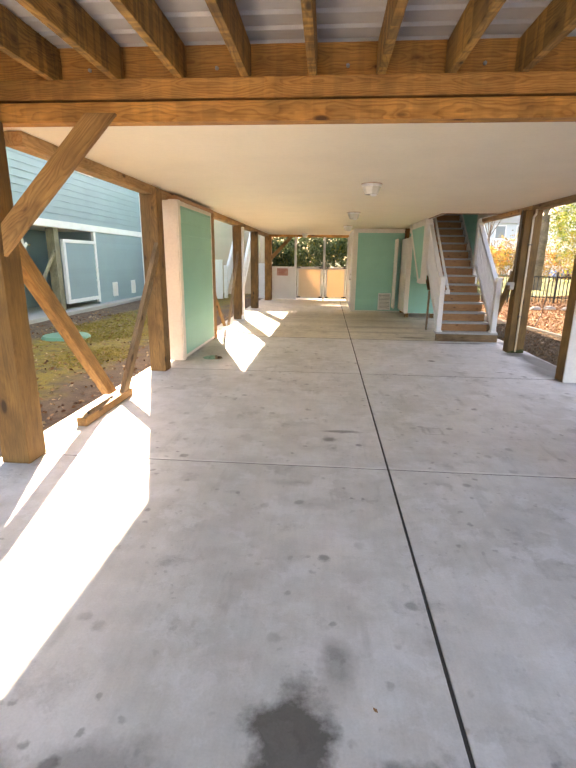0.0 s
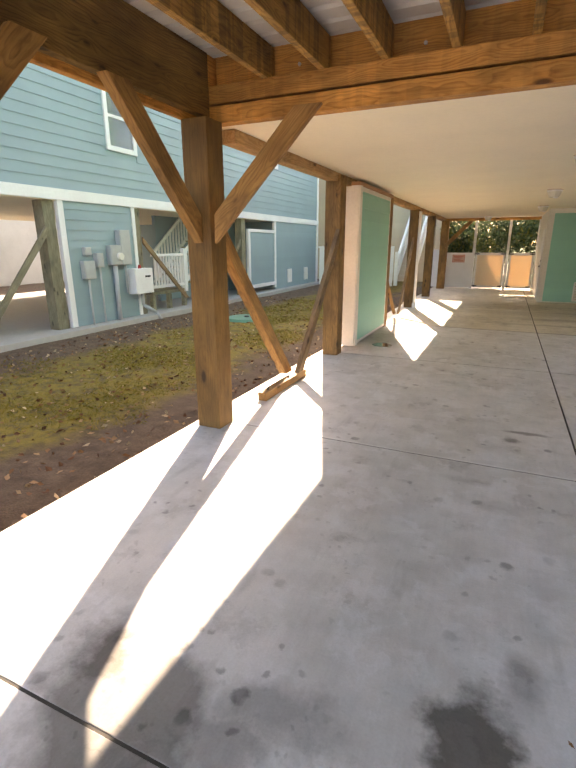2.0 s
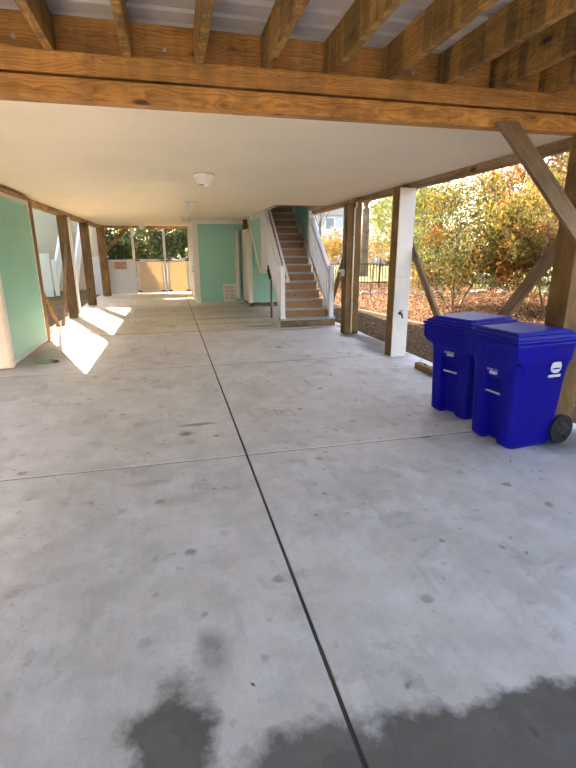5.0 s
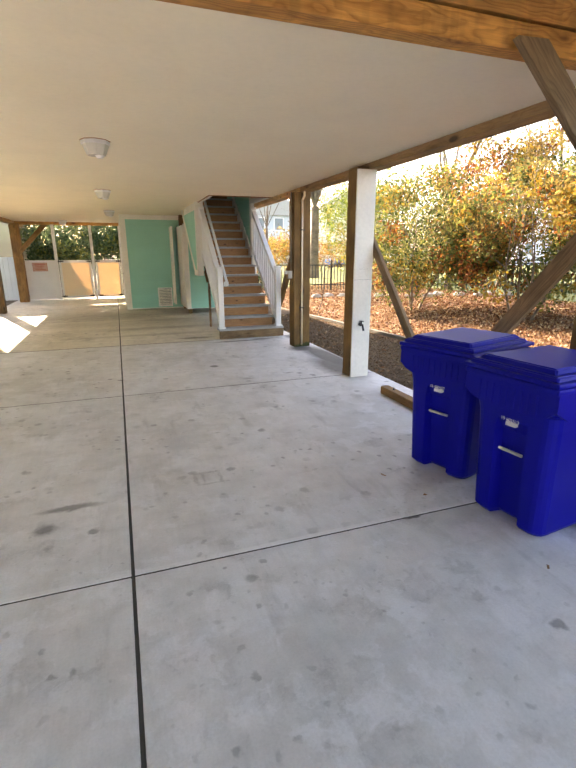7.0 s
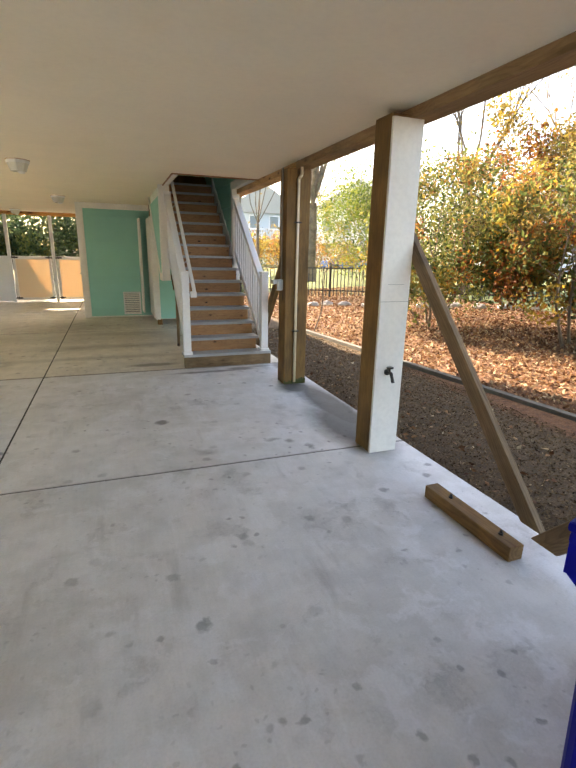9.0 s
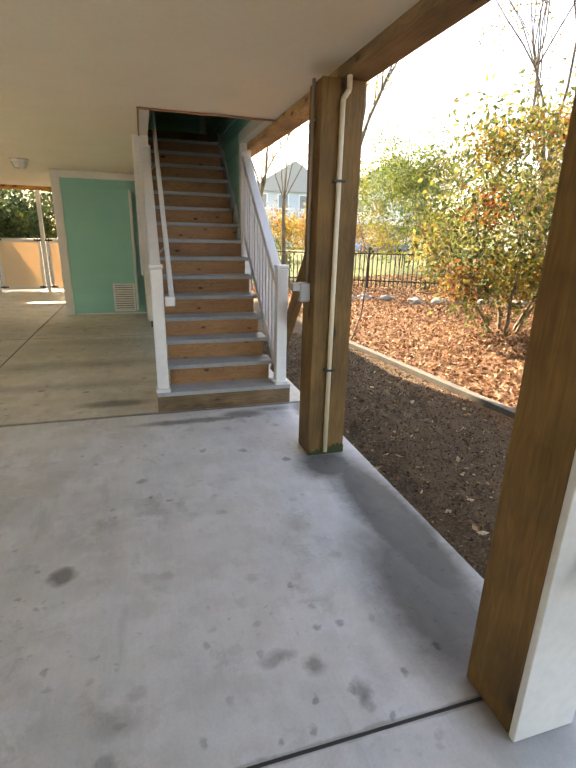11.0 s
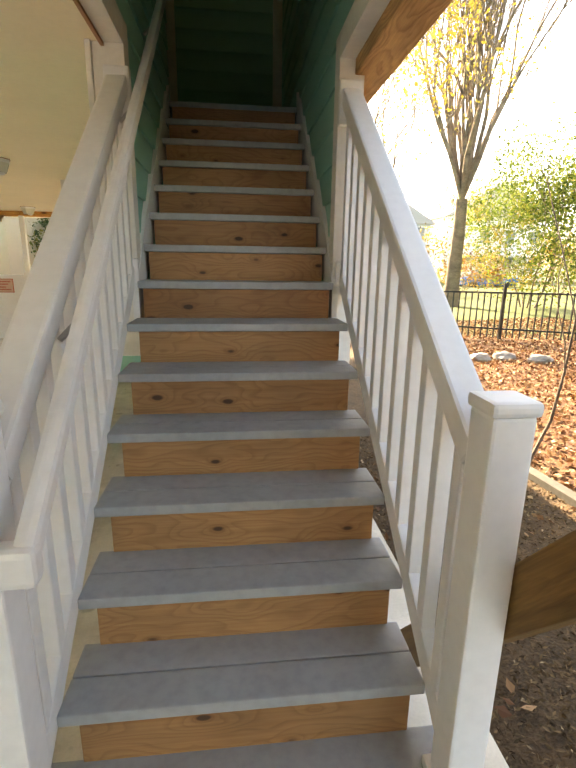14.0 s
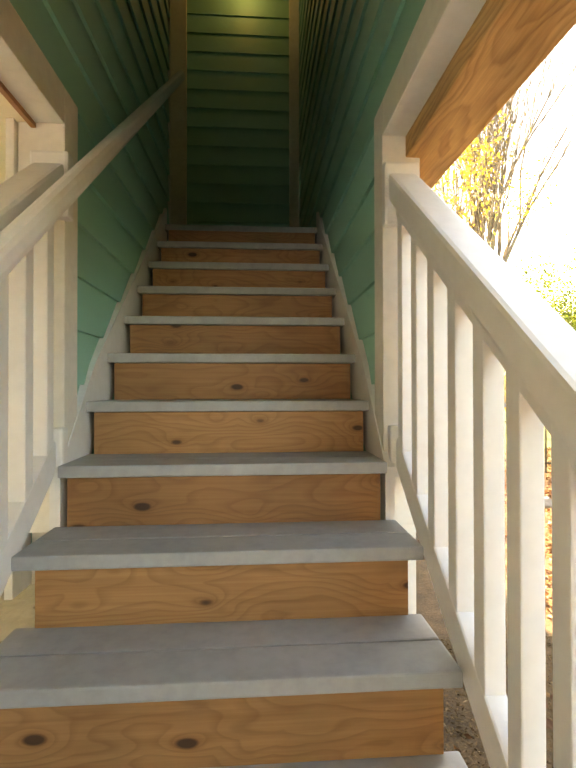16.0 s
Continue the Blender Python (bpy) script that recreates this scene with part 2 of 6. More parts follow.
def concrete_mat():
    k = Mat("concrete_broom_finished", 0.7)
    w = k.world()
    warp = k.noise(w, 4.5, 5, 0.65)
    wob = k.n("ShaderNodeVectorMath")
    wob.operation = "MULTIPLY_ADD"
    comb = k.n("ShaderNodeTexNoise", Scale=4.0, Detail=5.0, Roughness=0.65)
    k.l(w, comb.inputs["Vector"])
    k.l(comb.outputs["Color"], wob.inputs[0])
    wob.inputs[1].default_value = (0.36, 0.36, 0)
    k.l(w, wob.inputs[2])
    vec_n = k.n("ShaderNodeVectorMath")
    vec_n.operation = "SUBTRACT"
    k.l(wob.outputs[0], vec_n.inputs[0])
    vec_n.inputs[1].default_value = (0.18, 0.18, 0)
    vec = vec_n.outputs[0]
    wob2 = k.n("ShaderNodeVectorMath")
    wob2.operation = "MULTIPLY_ADD"
    comb2 = k.n("ShaderNodeTexNoise", Scale=14.0, Detail=3.0, Roughness=0.6)
    k.l(w, comb2.inputs["Vector"])
    k.l(comb2.outputs["Color"], wob2.inputs[0])
    wob2.inputs[1].default_value = (0.07, 0.07, 0)
    k.l(w, wob2.inputs[2])
    spotty = wob2.outputs[0]
    big = k.noise(w, 0.8, 5, 0.6)
    mid = k.noise(w, 5.0, 5, 0.6)
    fine = k.noise(w, 90, 3)
    c = k.ramp(big, [(0.3, (0.56, 0.55, 0.53)), (0.7, (0.74, 0.735, 0.73))])
    c = k.mix(0.45, c, k.ramp(mid, [(0.32, 0.68), (0.58, 1.0)]), "MULTIPLY")
    smudge = k.noise(vec, 2.4, 6, 0.68)
    c = k.mix(0.7, c, k.ramp(smudge, [(0.56, 1.0), (0.70, 0.58)]), "MULTIPLY")
    pale = k.noise(vec, 3.1, 6, 0.7)
    c = k.mix(k.math("MULTIPLY", k.ramp(pale, [(0.50, 0.0), (0.62, 1.0)]), 0.55), c, (0.76, 0.76, 0.775))
    c = k.mix(0.25, c, k.ramp(fine, [(0.3, 0.7), (0.6, 1.0)]), "MULTIPLY")
    # scuffs stretched along the drive
    scuff = k.noise(k.world((3.0, 0.6, 1)), 2.2, 4, 0.6)
    c = k.mix(0.5, c, k.ramp(scuff, [(0.60, 1.0), (0.75, 0.62)]), "MULTIPLY")
    streak = k.noise(k.world((0.5, 5.0, 1)), 2.6, 5, 0.65)
    c = k.mix(0.14, c, k.ramp(streak, [(0.58, 1.0), (0.70, 0.68)]), "MULTIPLY")
    sweep = k.noise(k.world((14.0, 1.2, 1)), 3.0, 4, 0.6)
    c = k.mix(0.14, c, k.ramp(sweep, [(0.35, 0.82), (0.65, 1.12)]), "MULTIPLY")
    # small drips and spots
    for size, lo, hi, dark in ((2.3, 0.05, 0.095, 0.42), (4.9, 0.05, 0.105, 0.52), (10.0, 0.05, 0.11, 0.78)):
        vo = k.n("ShaderNodeTexVoronoi", Scale=size, Randomness=1.0)
        vo.voronoi_dimensions = "2D"
        k.l(spotty, vo.inputs["Vector"])
        where = k.ramp(k.noise(w, 0.55 + size * 0.13, 3), [(0.48, 0.0), (0.61, 0.85)])
        c = k.mix(where, c, k.ramp(vo.outputs["Distance"], [(lo, dark), (hi, 1.0)]), "MULTIPLY")
    # slab past the far joint: warm bounce light put into the colour
    sep = k.n("ShaderNodeSeparateXYZ")
    k.l(w, sep.inputs[0])
    warm_bounce = k.math("GREATER_THAN", sep.outputs[1], 9.345)
    c = k.mix(warm_bounce, c, k.mix(1.0, c, (1.0, 0.94, 0.80), "MULTIPLY"))
    # dirt gathered along two of the cross joints
    for y0, half, deep in ((9.345, 0.03, 0.6), (6.168, 0.016, 0.4), (12.9, 0.025, 0.4)):
        off = k.math("ABSOLUTE", k.math("SUBTRACT", k.math("ADD", sep.outputs[1], k.math("MULTIPLY", k.math("SUBTRACT", mid, 0.5), 0.04)), y0))
        c = k.mix(k.math("MULTIPLY", k.ramp(k.math("DIVIDE", off, half * 2), [(0.3, 1.0), (0.6, 0.0)]), deep), c, (0.10, 0.09, 0.07))
    # chalky edge of the near cross joint
    chalk = k.math("ABSOLUTE", k.math("SUBTRACT", sep.outputs[1], 2.892))
    c = k.mix(k.math("MULTIPLY", k.ramp(k.math("MULTIPLY", chalk, 10.0), [(0.08, 0.6), (0.2, 0.0)]), k.ramp(big, [(0.4, 0.2), (0.6, 1.0)])), c, (0.80, 0.80, 0.79))
    # faint printed frame and a dried spot left on the slab
    for cx, cy, rx, ry, s in ((1.22, 3.90, 0.085, 0.014, 0.3), (1.22, 3.73, 0.085, 0.014, 0.3), (1.13, 3.82, 0.014, 0.085, 0.3), (1.31, 3.80, 0.014, 0.085, 0.3), (1.18, 3.82, 0.01, 0.07, 0.25), (3.17, 7.36, 0.075, 0.065, 0.3)):
        c = k.mix(k.math("MULTIPLY", blob(k, spotty, cx + 0.035, cy + 0.035, rx, ry, 0.4), s), c, (0.16, 0.15, 0.13))
    wet = None
    for cx, cy, rx, ry, s, soft_edge in DAMP:
        b = k.math("MULTIPLY", blob(k, spotty if cy > 5 or rx * ry < 0.012 else vec, cx + (0.035 if cy > 5 or rx * ry < 0.012 else 0), cy + (0.035 if cy > 5 or rx * ry < 0.012 else 0), rx, ry, soft_edge), s)
        wet = b if wet is None else k.math("MAXIMUM", wet, b)
    c = k.mix(wet, c, k.mix(1.0, c, (0.21, 0.20, 0.185), "MULTIPLY"))
    k.base(c)
    k.rough(k.math("ADD", k.math("MULTIPLY", mid, 0.5), k.math("ADD", k.math("MULTIPLY", wet, 0.12), 0.38)))
    k.p.inputs["Specular IOR Level"].default_value = 0.35
    k.bump(fine, 0.12, 0.003)
    return k.m


CONCRETE = concrete_mat()
KERB = plain("concrete_kerb", (0.40, 0.385, 0.36), 0.85)
EDGING = paint_mat("mossy_concrete_edging", (0.125, 0.115, 0.10), 0.9, 0.45, 0.5)
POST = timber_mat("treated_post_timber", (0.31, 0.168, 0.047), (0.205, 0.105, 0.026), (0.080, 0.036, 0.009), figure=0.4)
# brighter copy of the post timber; sunlight on the posts is in its colour
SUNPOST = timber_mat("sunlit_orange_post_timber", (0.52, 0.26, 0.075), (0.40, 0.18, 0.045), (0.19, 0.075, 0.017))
BEAM = timber_mat("treated_beam_timber", (0.80, 0.40, 0.105), (0.62, 0.275, 0.062), (0.26, 0.088, 0.016), bars=0.14)
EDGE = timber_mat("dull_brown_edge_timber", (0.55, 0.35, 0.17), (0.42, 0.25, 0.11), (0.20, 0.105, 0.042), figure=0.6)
JOIST = timber_mat("treated_joist_timber", (0.42, 0.245, 0.072), (0.29, 0.155, 0.040), (0.10, 0.046, 0.011), bars=0.6)
RIMWOOD = timber_mat("figured_rim_timber", (0.34, 0.20, 0.060), (0.24, 0.130, 0.034), (0.06, 0.028, 0.007))
BRACE = timber_mat("treated_brace_timber", (0.50, 0.275, 0.090), (0.37, 0.185, 0.055), (0.17, 0.072, 0.02))
OLD_BRACE = timber_mat("weathered_brace_timber", (0.42, 0.275, 0.145), (0.30, 0.185, 0.09), (0.13, 0.073, 0.032))
BROWNPOST = timber_mat("brown_post_timber", (0.37, 0.205, 0.070), (0.26, 0.135, 0.042), (0.10, 0.045, 0.013))
RISER = pine_mat("pine_riser_timber", (0.48, 0.255, 0.112), (0.38, 0.185, 0.074), (0.19, 0.072, 0.026))
KICK = timber_mat("weathered_bottom_riser_timber", (0.36, 0.235, 0.125), (0.27, 0.165, 0.08), (0.14, 0.075, 0.03))
TREAD = paint_mat("grey_deck_paint", (0.375, 0.385, 0.39), 0.55, 0.25, 0.3)
WHITE = paint_mat("white_vinyl", (0.77, 0.765, 0.76), 0.4, 0.1)
TRIM = paint_mat("white_trim_paint", (0.78, 0.75, 0.69), 0.5, 0.15)
CEIL = paint_mat("cream_ceiling_paint", (0.87, 0.785, 0.61), 0.7, 0.06)
GREEN = siding_mat("sea_green_siding", (0.265, 0.58, 0.485))
BLUE = siding_mat("grey_blue_siding", (0.255, 0.355, 0.385))
TAN = siding_mat("tan_siding", (0.50, 0.42, 0.32))
METAL = plain("galvanised_roof_pan", (0.50, 0.49, 0.465), 0.45, 0.1)
STEEL = plain("galvanised_steel", (0.45, 0.45, 0.44), 0.4, 0.8)
BLACK = plain("black_iron", (0.015, 0.015, 0.016), 0.45)
RUBBER = plain("black_rubber", (0.012, 0.012, 0.013), 0.7)
BIN = plain("blue_moulded_plastic", (0.0008, 0.003, 0.27), 0.45)
BIN.node_tree.nodes["Principled BSDF"].inputs["Specular IOR Level"].default_value = 0.14
BIN_GREEN = plain("dark_green_moulded_plastic", (0.03, 0.05, 0.04), 0.4)
BLIND = plain("grey_blind", (0.22, 0.25, 0.25), 0.7)
GREYBOX = plain("grey_enclosure_paint", (0.42, 0.43, 0.42), 0.5)
PVC = plain("grey_pvc_conduit", (0.40, 0.41, 0.42), 0.45)
CREAM = plain("cream_pvc_pipe", (0.74, 0.63, 0.44), 0.45)
DULL = plain("weathered_grey_conduit", (0.30, 0.265, 0.215), 0.6)
PALEWOOD = timber_mat("pale_pine_beam", (0.82, 0.52, 0.24), (0.68, 0.40, 0.16), (0.36, 0.17, 0.055))
BROWN = plain("brown_fascia_paint", (0.38, 0.19, 0.09), 0.6)
JOINT = plain("dark_joint_filler", (0.06, 0.056, 0.05), 0.9)


# ---- builders ----
PLACE = {}


def box(bm, x0, y0, z0, x1, y1, z1, bevel=0.0):
    made = bmesh.ops.create_cube(bm, size=1.0, matrix=Matrix.LocRotScale(((x0 + x1) / 2, (y0 + y1) / 2, (z0 + z1) / 2), None, (abs(x1 - x0), abs(y1 - y0), abs(z1 - z0))))
    if bevel:
        edges = {e for v in made["verts"] for e in v.link_edges}
        bmesh.ops.bevel(bm, geom=list(edges), offset=bevel, segments=2, affect="EDGES", profile=0.6)
    return bm


def rod(bm, p0, p1, r0, r1=None, sides=12):
    p0, p1 = Vector(p0), Vector(p1)
    q = (p1 - p0).to_track_quat("Z", "Y").to_matrix().to_4x4()
    bmesh.ops.create_cone(bm, cap_ends=True, segments=sides, radius1=r0, radius2=r0 if r1 is None else r1, depth=(p1 - p0).length,
                          matrix=Matrix.Translation((p0 + p1) / 2) @ q)
    return bm


def prism(bm, pts, axis, a, b):
    """A flat outline (two coordinates a point) pushed from a to b along an axis."""
    def at(u, v, w):
        return {"x": (w, u, v), "y": (u, w, v), "z": (u, v, w)}[axis]
    lo = [bm.verts.new(at(u, v, a)) for u, v in pts]
    hi = [bm.verts.new(at(u, v, b)) for u, v in pts]
    bm.faces.new(lo)
    bm.faces.new(hi[::-1])
    for i in range(len(pts)):
        j = (i + 1) % len(pts)
        bm.faces.new((lo[j], lo[i], hi[i], hi[j]))
    bmesh.ops.recalc_face_normals(bm, faces=bm.faces)
    return bm


def mesh_of(name, bm, material, smooth=False):
    me = bpy.data.meshes.new(name)
    bm.to_mesh(me)
    bm.free()
    me.materials.append(material)
    if smooth:
        for p in me.polygons:
            p.use_smooth = True
    return me


def thing(name, at, label, category, group="", kind=""):
    ob = new(name)
    ob.empty_display_size = 0.1
    ob.location = at
    PLACE[ob] = Matrix.Translation(at)
    return tagged(ob, label, category, group, kind)


def hang(ob, parent, m=None):
    m = m or Matrix.Identity(4)
    ob.parent = parent
    ob.matrix_parent_inverse = PLACE[parent].inverted()
    ob.matrix_basis = m
    PLACE[ob] = m
    return ob


def part(name, bm, material, parent, label="", m=None, smooth=False):
    me = bm if isinstance(bm, bpy.types.Mesh) else mesh_of(name, bm, material, smooth)
    ob = hang(new(name, me), parent, m)
    if label:
        ob["label"] = label
    return ob


def solo(name, bm, material, label, category, group="", kind="", smooth=False):
    ob = new(name, mesh_of(name, bm, material, smooth))
    PLACE[ob] = Matrix.Identity(4)
    return tagged(ob, label, category, group, kind)


def along(p0, p1, up=(0, 0, 1)):
    """The pose of a piece whose own x runs from p0 to p1, with its z as near to up as it can be."""
    p0, p1 = Vector(p0), Vector(p1)
    x = (p1 - p0).normalized()
    up = Vector(up)
    if abs(x.dot(up.normalized())) > 0.99:
        up = Vector((0, 1, 0))
    y = up.cross(x).normalized()
    z = x.cross(y)
    m = Matrix((x, y, z)).transposed().to_4x4()
    m.translation = p0
    return m


def timber(name, p0, p1, wide, deep, material, parent=None, label="", category="", group="", up=(0, 0, 1), bevel=0.006, kind=""):
    """A sawn piece from p0 to p1 (the middle line), wide across and deep along its up side."""
    length = (Vector(p1) - Vector(p0)).length
    bm = box(bmesh.new(), 0, -wide / 2, -deep / 2, length, wide / 2, deep / 2, bevel)
    m = along(p0, p1, up)
    if parent:
        return part(name, bm, material, parent, label, m)
    ob = new(name, mesh_of(name, bm, material))
    ob.matrix_basis = m
    PLACE[ob] = m
    return tagged(ob, label, category, group, kind)


def board_mesh(length, tall=0.19):
    """A lap-siding board: own x along it, z up, bottom edge proud."""
    bm = bmesh.new()
    prism(bm, [(0.0, 0.0), (-0.018, 0.0), (-0.018, 0.003), (-0.003, tall + 0.008), (0.0, tall + 0.008)], "x", 0, length)
    return bm


BOARDS = {}


def siding(parent, p0, direction, length, z0, z1, material, tall=0.19, gaps=(), name="siding_board"):
    """Lap boards on a wall face that starts at p0 and runs along direction; the face looks to the right of it.
    gaps: (from, to, low, high) along the wall and up it, left free."""
    d = Vector((*direction, 0)).normalized()
    z = z0
    while z < z1 - 0.02:
        h = min(tall, z1 - z)
        spans = [(0.0, length)]
        for a, b, lo, hi in gaps:
            if z + h > lo + 0.01 and z < hi - 0.01:
                spans = [s for u, v in spans for s in ((u, min(v, a)), (max(u, b), v)) if s[1] - s[0] > 0.02]
        for u, v in spans:
            key = (round(v - u, 3), round(h, 3), material.name)
            if key not in BOARDS:
                BOARDS[key] = mesh_of(name, board_mesh(v - u, h), material)
            start = Vector((p0[0], p0[1], 0)) + d * u
            m = along((start.x, start.y, z), (start.x + d.x, start.y + d.y, z))
            part(name, BOARDS[key], material, parent, "", m)
        z += tall


# ---- setting: slab and ground ----
slab = thing("floor", (0.67, 6, 0), "grey broom-finished concrete carport slab with damp stains", "floor", kind="structure")
part("slab_bed", box(bmesh.new(), -2.55, -9, -0.35, 3.90, 20.6, -0.022), JOINT, slab, "dark joint bottom")
JOINTS_X = [-2.60, 0.664, 3.93]
JOINTS_Y = [-9.0, -3.2, 0.10, 2.87, 6.168, 9.345, 12.9, 16.2, 20.7]
for i in range(2):
    for j in range(8):
        bm = box(bmesh.new(), JOINTS_X[i] + (0.009 if i else 0), JOINTS_Y[j] + 0.007, -0.02, JOINTS_X[i + 1] - (0 if i else 0.009), JOINTS_Y[j + 1] - 0.007, 0.0, 0.004)
        part("slab_panel", bm, CONCRETE, slab)
for y in JOINTS_Y[1:-1]:
    part("joint_filler", box(bmesh.new(), -2.54, y - 0.0065, -0.021, 3.89, y + 0.0065, -0.0035), JOINT, slab, "dark dirt in the joint")
for a, c in zip(JOINTS_Y, JOINTS_Y[1:]):
    part("joint_filler", box(bmesh.new(), 0.656, a + 0.008, -0.021, 0.672, c - 0.008, -0.005), JOINT, slab, "dark dirt in the joint")


def rise(x, y):
    """Height of the ground outside the slab."""
    z = -0.09
    if x > 3.9:
        z = -0.045 if x < 5.6 else -0.045 + min(0.28, 0.05 * (x - 5.6))
        z += 0.03 * noise.noise((x * 0.7, y * 0.7, 3)) * min(1, (x - 3.9) / 2)
    elif x < -2.6:
        z += 0.035 * noise.noise((x * 0.8, y * 0.8, 1)) * min(1.0, (-2.6 - x) / 0.8)
    if y > 20.7 and -8 < x < 5:
        z = -0.06
    return z


def ground_mat():
    k = Mat("ground_soil_grass_and_leaves", 0.95)
    w = k.world()
    sep = k.n("ShaderNodeSeparateXYZ")
    k.l(w, sep.inputs[0])
    x, y = sep.outputs[0], sep.outputs[1]
    big, mid, fine = k.noise(w, 0.9, 5), k.noise(w, 7, 5), k.noise(w, 60, 4)
    soil = k.mix(0.6, k.ramp(mid, [(0.3, (0.075, 0.046, 0.028)), (0.7, (0.165, 0.108, 0.066))]), k.ramp(fine, [(0.3, 0.4), (0.7, 1.1)]), "MULTIPLY")
    grass = k.mix(0.6, k.ramp(mid, [(0.3, (0.13, 0.105, 0.010)), (0.5, (0.20, 0.15, 0.014)), (0.75, (0.26, 0.165, 0.025))]), k.ramp(fine, [(0.3, 0.35), (0.7, 1.2)]), "MULTIPLY")
    litter = k.mix(0.5, k.ramp(k.noise(w, 16, 6, 0.7), [(0.3, (0.07, 0.028, 0.013)), (0.5, (0.15, 0.064, 0.027)), (0.72, (0.25, 0.13, 0.06))]), k.ramp(fine, [(0.35, 0.4), (0.7, 1.1)]), "MULTIPLY")
    mulch = k.mix(0.7, k.ramp(mid, [(0.3, (0.070, 0.042, 0.021)), (0.7, (0.15, 0.094, 0.048))]), k.ramp(fine, [(0.3, 0.3), (0.7, 1.2)]), "MULTIPLY")
    lawn = k.mix(0.6, k.ramp(mid, [(0.3, (0.06, 0.085, 0.018)), (0.7, (0.12, 0.145, 0.032))]), k.ramp(fine, [(0.3, 0.4), (0.7, 1.2)]), "MULTIPLY")
    wob = k.math("MULTIPLY", k.math("SUBTRACT", big, 0.5), 2.2)
    # left yard: bare soil along the slab and along the neighbour's kerb, thin grass between
    d = k.math("ABSOLUTE", k.math("SUBTRACT", k.math("ADD", x, wob), -4.9))
    g = k.ramp(k.math("MULTIPLY", d, 0.4), [(0.44, 1.0), (0.62, 0.0)])
    g = k.math("MULTIPLY", g, k.ramp(mid, [(0.34, 0.35), (0.55, 1.0)]))
    left = k.mix(g, soil, grass)
    right = k.mix(k.ramp(k.math("MULTIPLY", x, 0.1), [(0.552, 0.0), (0.562, 1.0)]), mulch, litter)
    # sunny lawn past the far fence
    far = k.math("ADD", k.math("ADD", k.math("MULTIPLY", x, 0.76), y), k.math("MULTIPLY", wob, 0.4))
    right = k.mix(k.ramp(k.math("MULTIPLY", far, 0.02), [(0.495, 0.0), (0.51, 1.0)]), right, lawn)
    right = k.mix(k.ramp(k.math("MULTIPLY", k.math("ADD", x, wob), 0.05), [(0.60, 0.0), (0.63, 1.0)]), right, lawn)
    side = k.ramp(k.math("ADD", k.math("MULTIPLY", x, 0.05), 0.5), [(0.5, 0.0), (0.51, 1.0)])
    k.base(k.mix(side, left, right))
    k.bump(k.mix(0.5, mid, fine), 0.8, 0.03)
    return k.m


GROUND = ground_mat()
bm = bmesh.new()
xs = [-400, -120, -40, -20, -12] + [-8.5 + 0.3 * i for i in range(20)] + [-2.57, 3.9] + [4.2 + 0.35 * i for i in range(26)] + [14.5, 18, 25, 40, 90, 400]
ys = [-400, -100, -40, -20, -12] + [-9 + 0.5 * i for i in range(80)] + [32, 36, 45, 60, 120, 400]
rows_v = [[bm.verts.new((x, y, rise(x, y) if (x < -2.6 or x > 3.92 or y > 20.7 or y < -9.2) else -0.2)) for x in xs] for y in ys]
for a, b in zip(rows_v, rows_v[1:]):
    for i in range(len(xs) - 1):
        bm.faces.new((a[i], a[i + 1], b[i + 1], b[i]))
solo("ground", bm, GROUND, "bare soil, thin yellowing grass, mulch and fallen leaves", "ground", kind="structure", smooth=True)

# unseen pale sheet, added to bounce sunlight up to the ceiling
solo("road", box(bmesh.new(), -60, -45, -0.2, 60, -9.1, -0.03), CONCRETE, "unseen pale concrete sheet added to bounce sunlight", "road", kind="structure")

# ---- setting: the raised house above the carport ----
house_ceiling = bmesh.new()
box(house_ceiling, -2.50, 3.06, 2.604, 2.458, 20.6, 2.66)
box(house_ceiling, 2.458, 3.06, 2.604, 3.66, 9.815, 2.66)
box(house_ceiling, 2.458, 14.17, 2.604, 3.66, 20.6, 2.66)
solo("ceiling", house_ceiling, CEIL, "smooth cream painted carport ceiling", "ceiling", kind="structure")
shell = thing("wall_upper_house", (0.6, 8, 2.9), "sea green lap-sided upper storey of the raised house", "house", kind="structure")
bm = bmesh.new()
box(bm, -2.52, 3.1, 2.67, -2.40, 13.5, 7.6)
box(bm, -2.40, 3.1, 2.67, 3.72, 3.2, 7.6)
box(bm, 3.74, 3.1, 2.72, 3.86, 13.5, 7.6)
box(bm, -2.40, 13.4, 2.67, 2.40, 13.5, 7.6)
box(bm, -2.40, 3.2, 2.67, 2.40, 20.6, 2.78)
box(bm, 2.40, 14.2, 2.67, 3.74, 20.6, 2.78)
part("wall", bm, GREEN, shell)
part("roof", box(bmesh.new(), -2.9, 2.7, 7.6, 4.2, 13.9, 7.8), KERB, shell)

# beams round the edge of the ceiling
# left beam takes the paler pine: the sun on it is put into the colour
timber("edge_beam", (-2.385, 3.16, 2.545), (-2.385, 20.6, 2.545), 0.15, 0.11, PALEWOOD, label="long brown edge beam over the posts", category="beam", group="edge beams")
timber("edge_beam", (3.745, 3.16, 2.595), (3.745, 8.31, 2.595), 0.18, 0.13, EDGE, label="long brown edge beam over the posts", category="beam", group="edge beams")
timber("edge_beam", (3.745, 8.314, 2.595), (3.745, 20.6, 2.595), 0.18, 0.13, PALEWOOD, label="long brown edge beam over the posts", category="beam", group="edge beams")
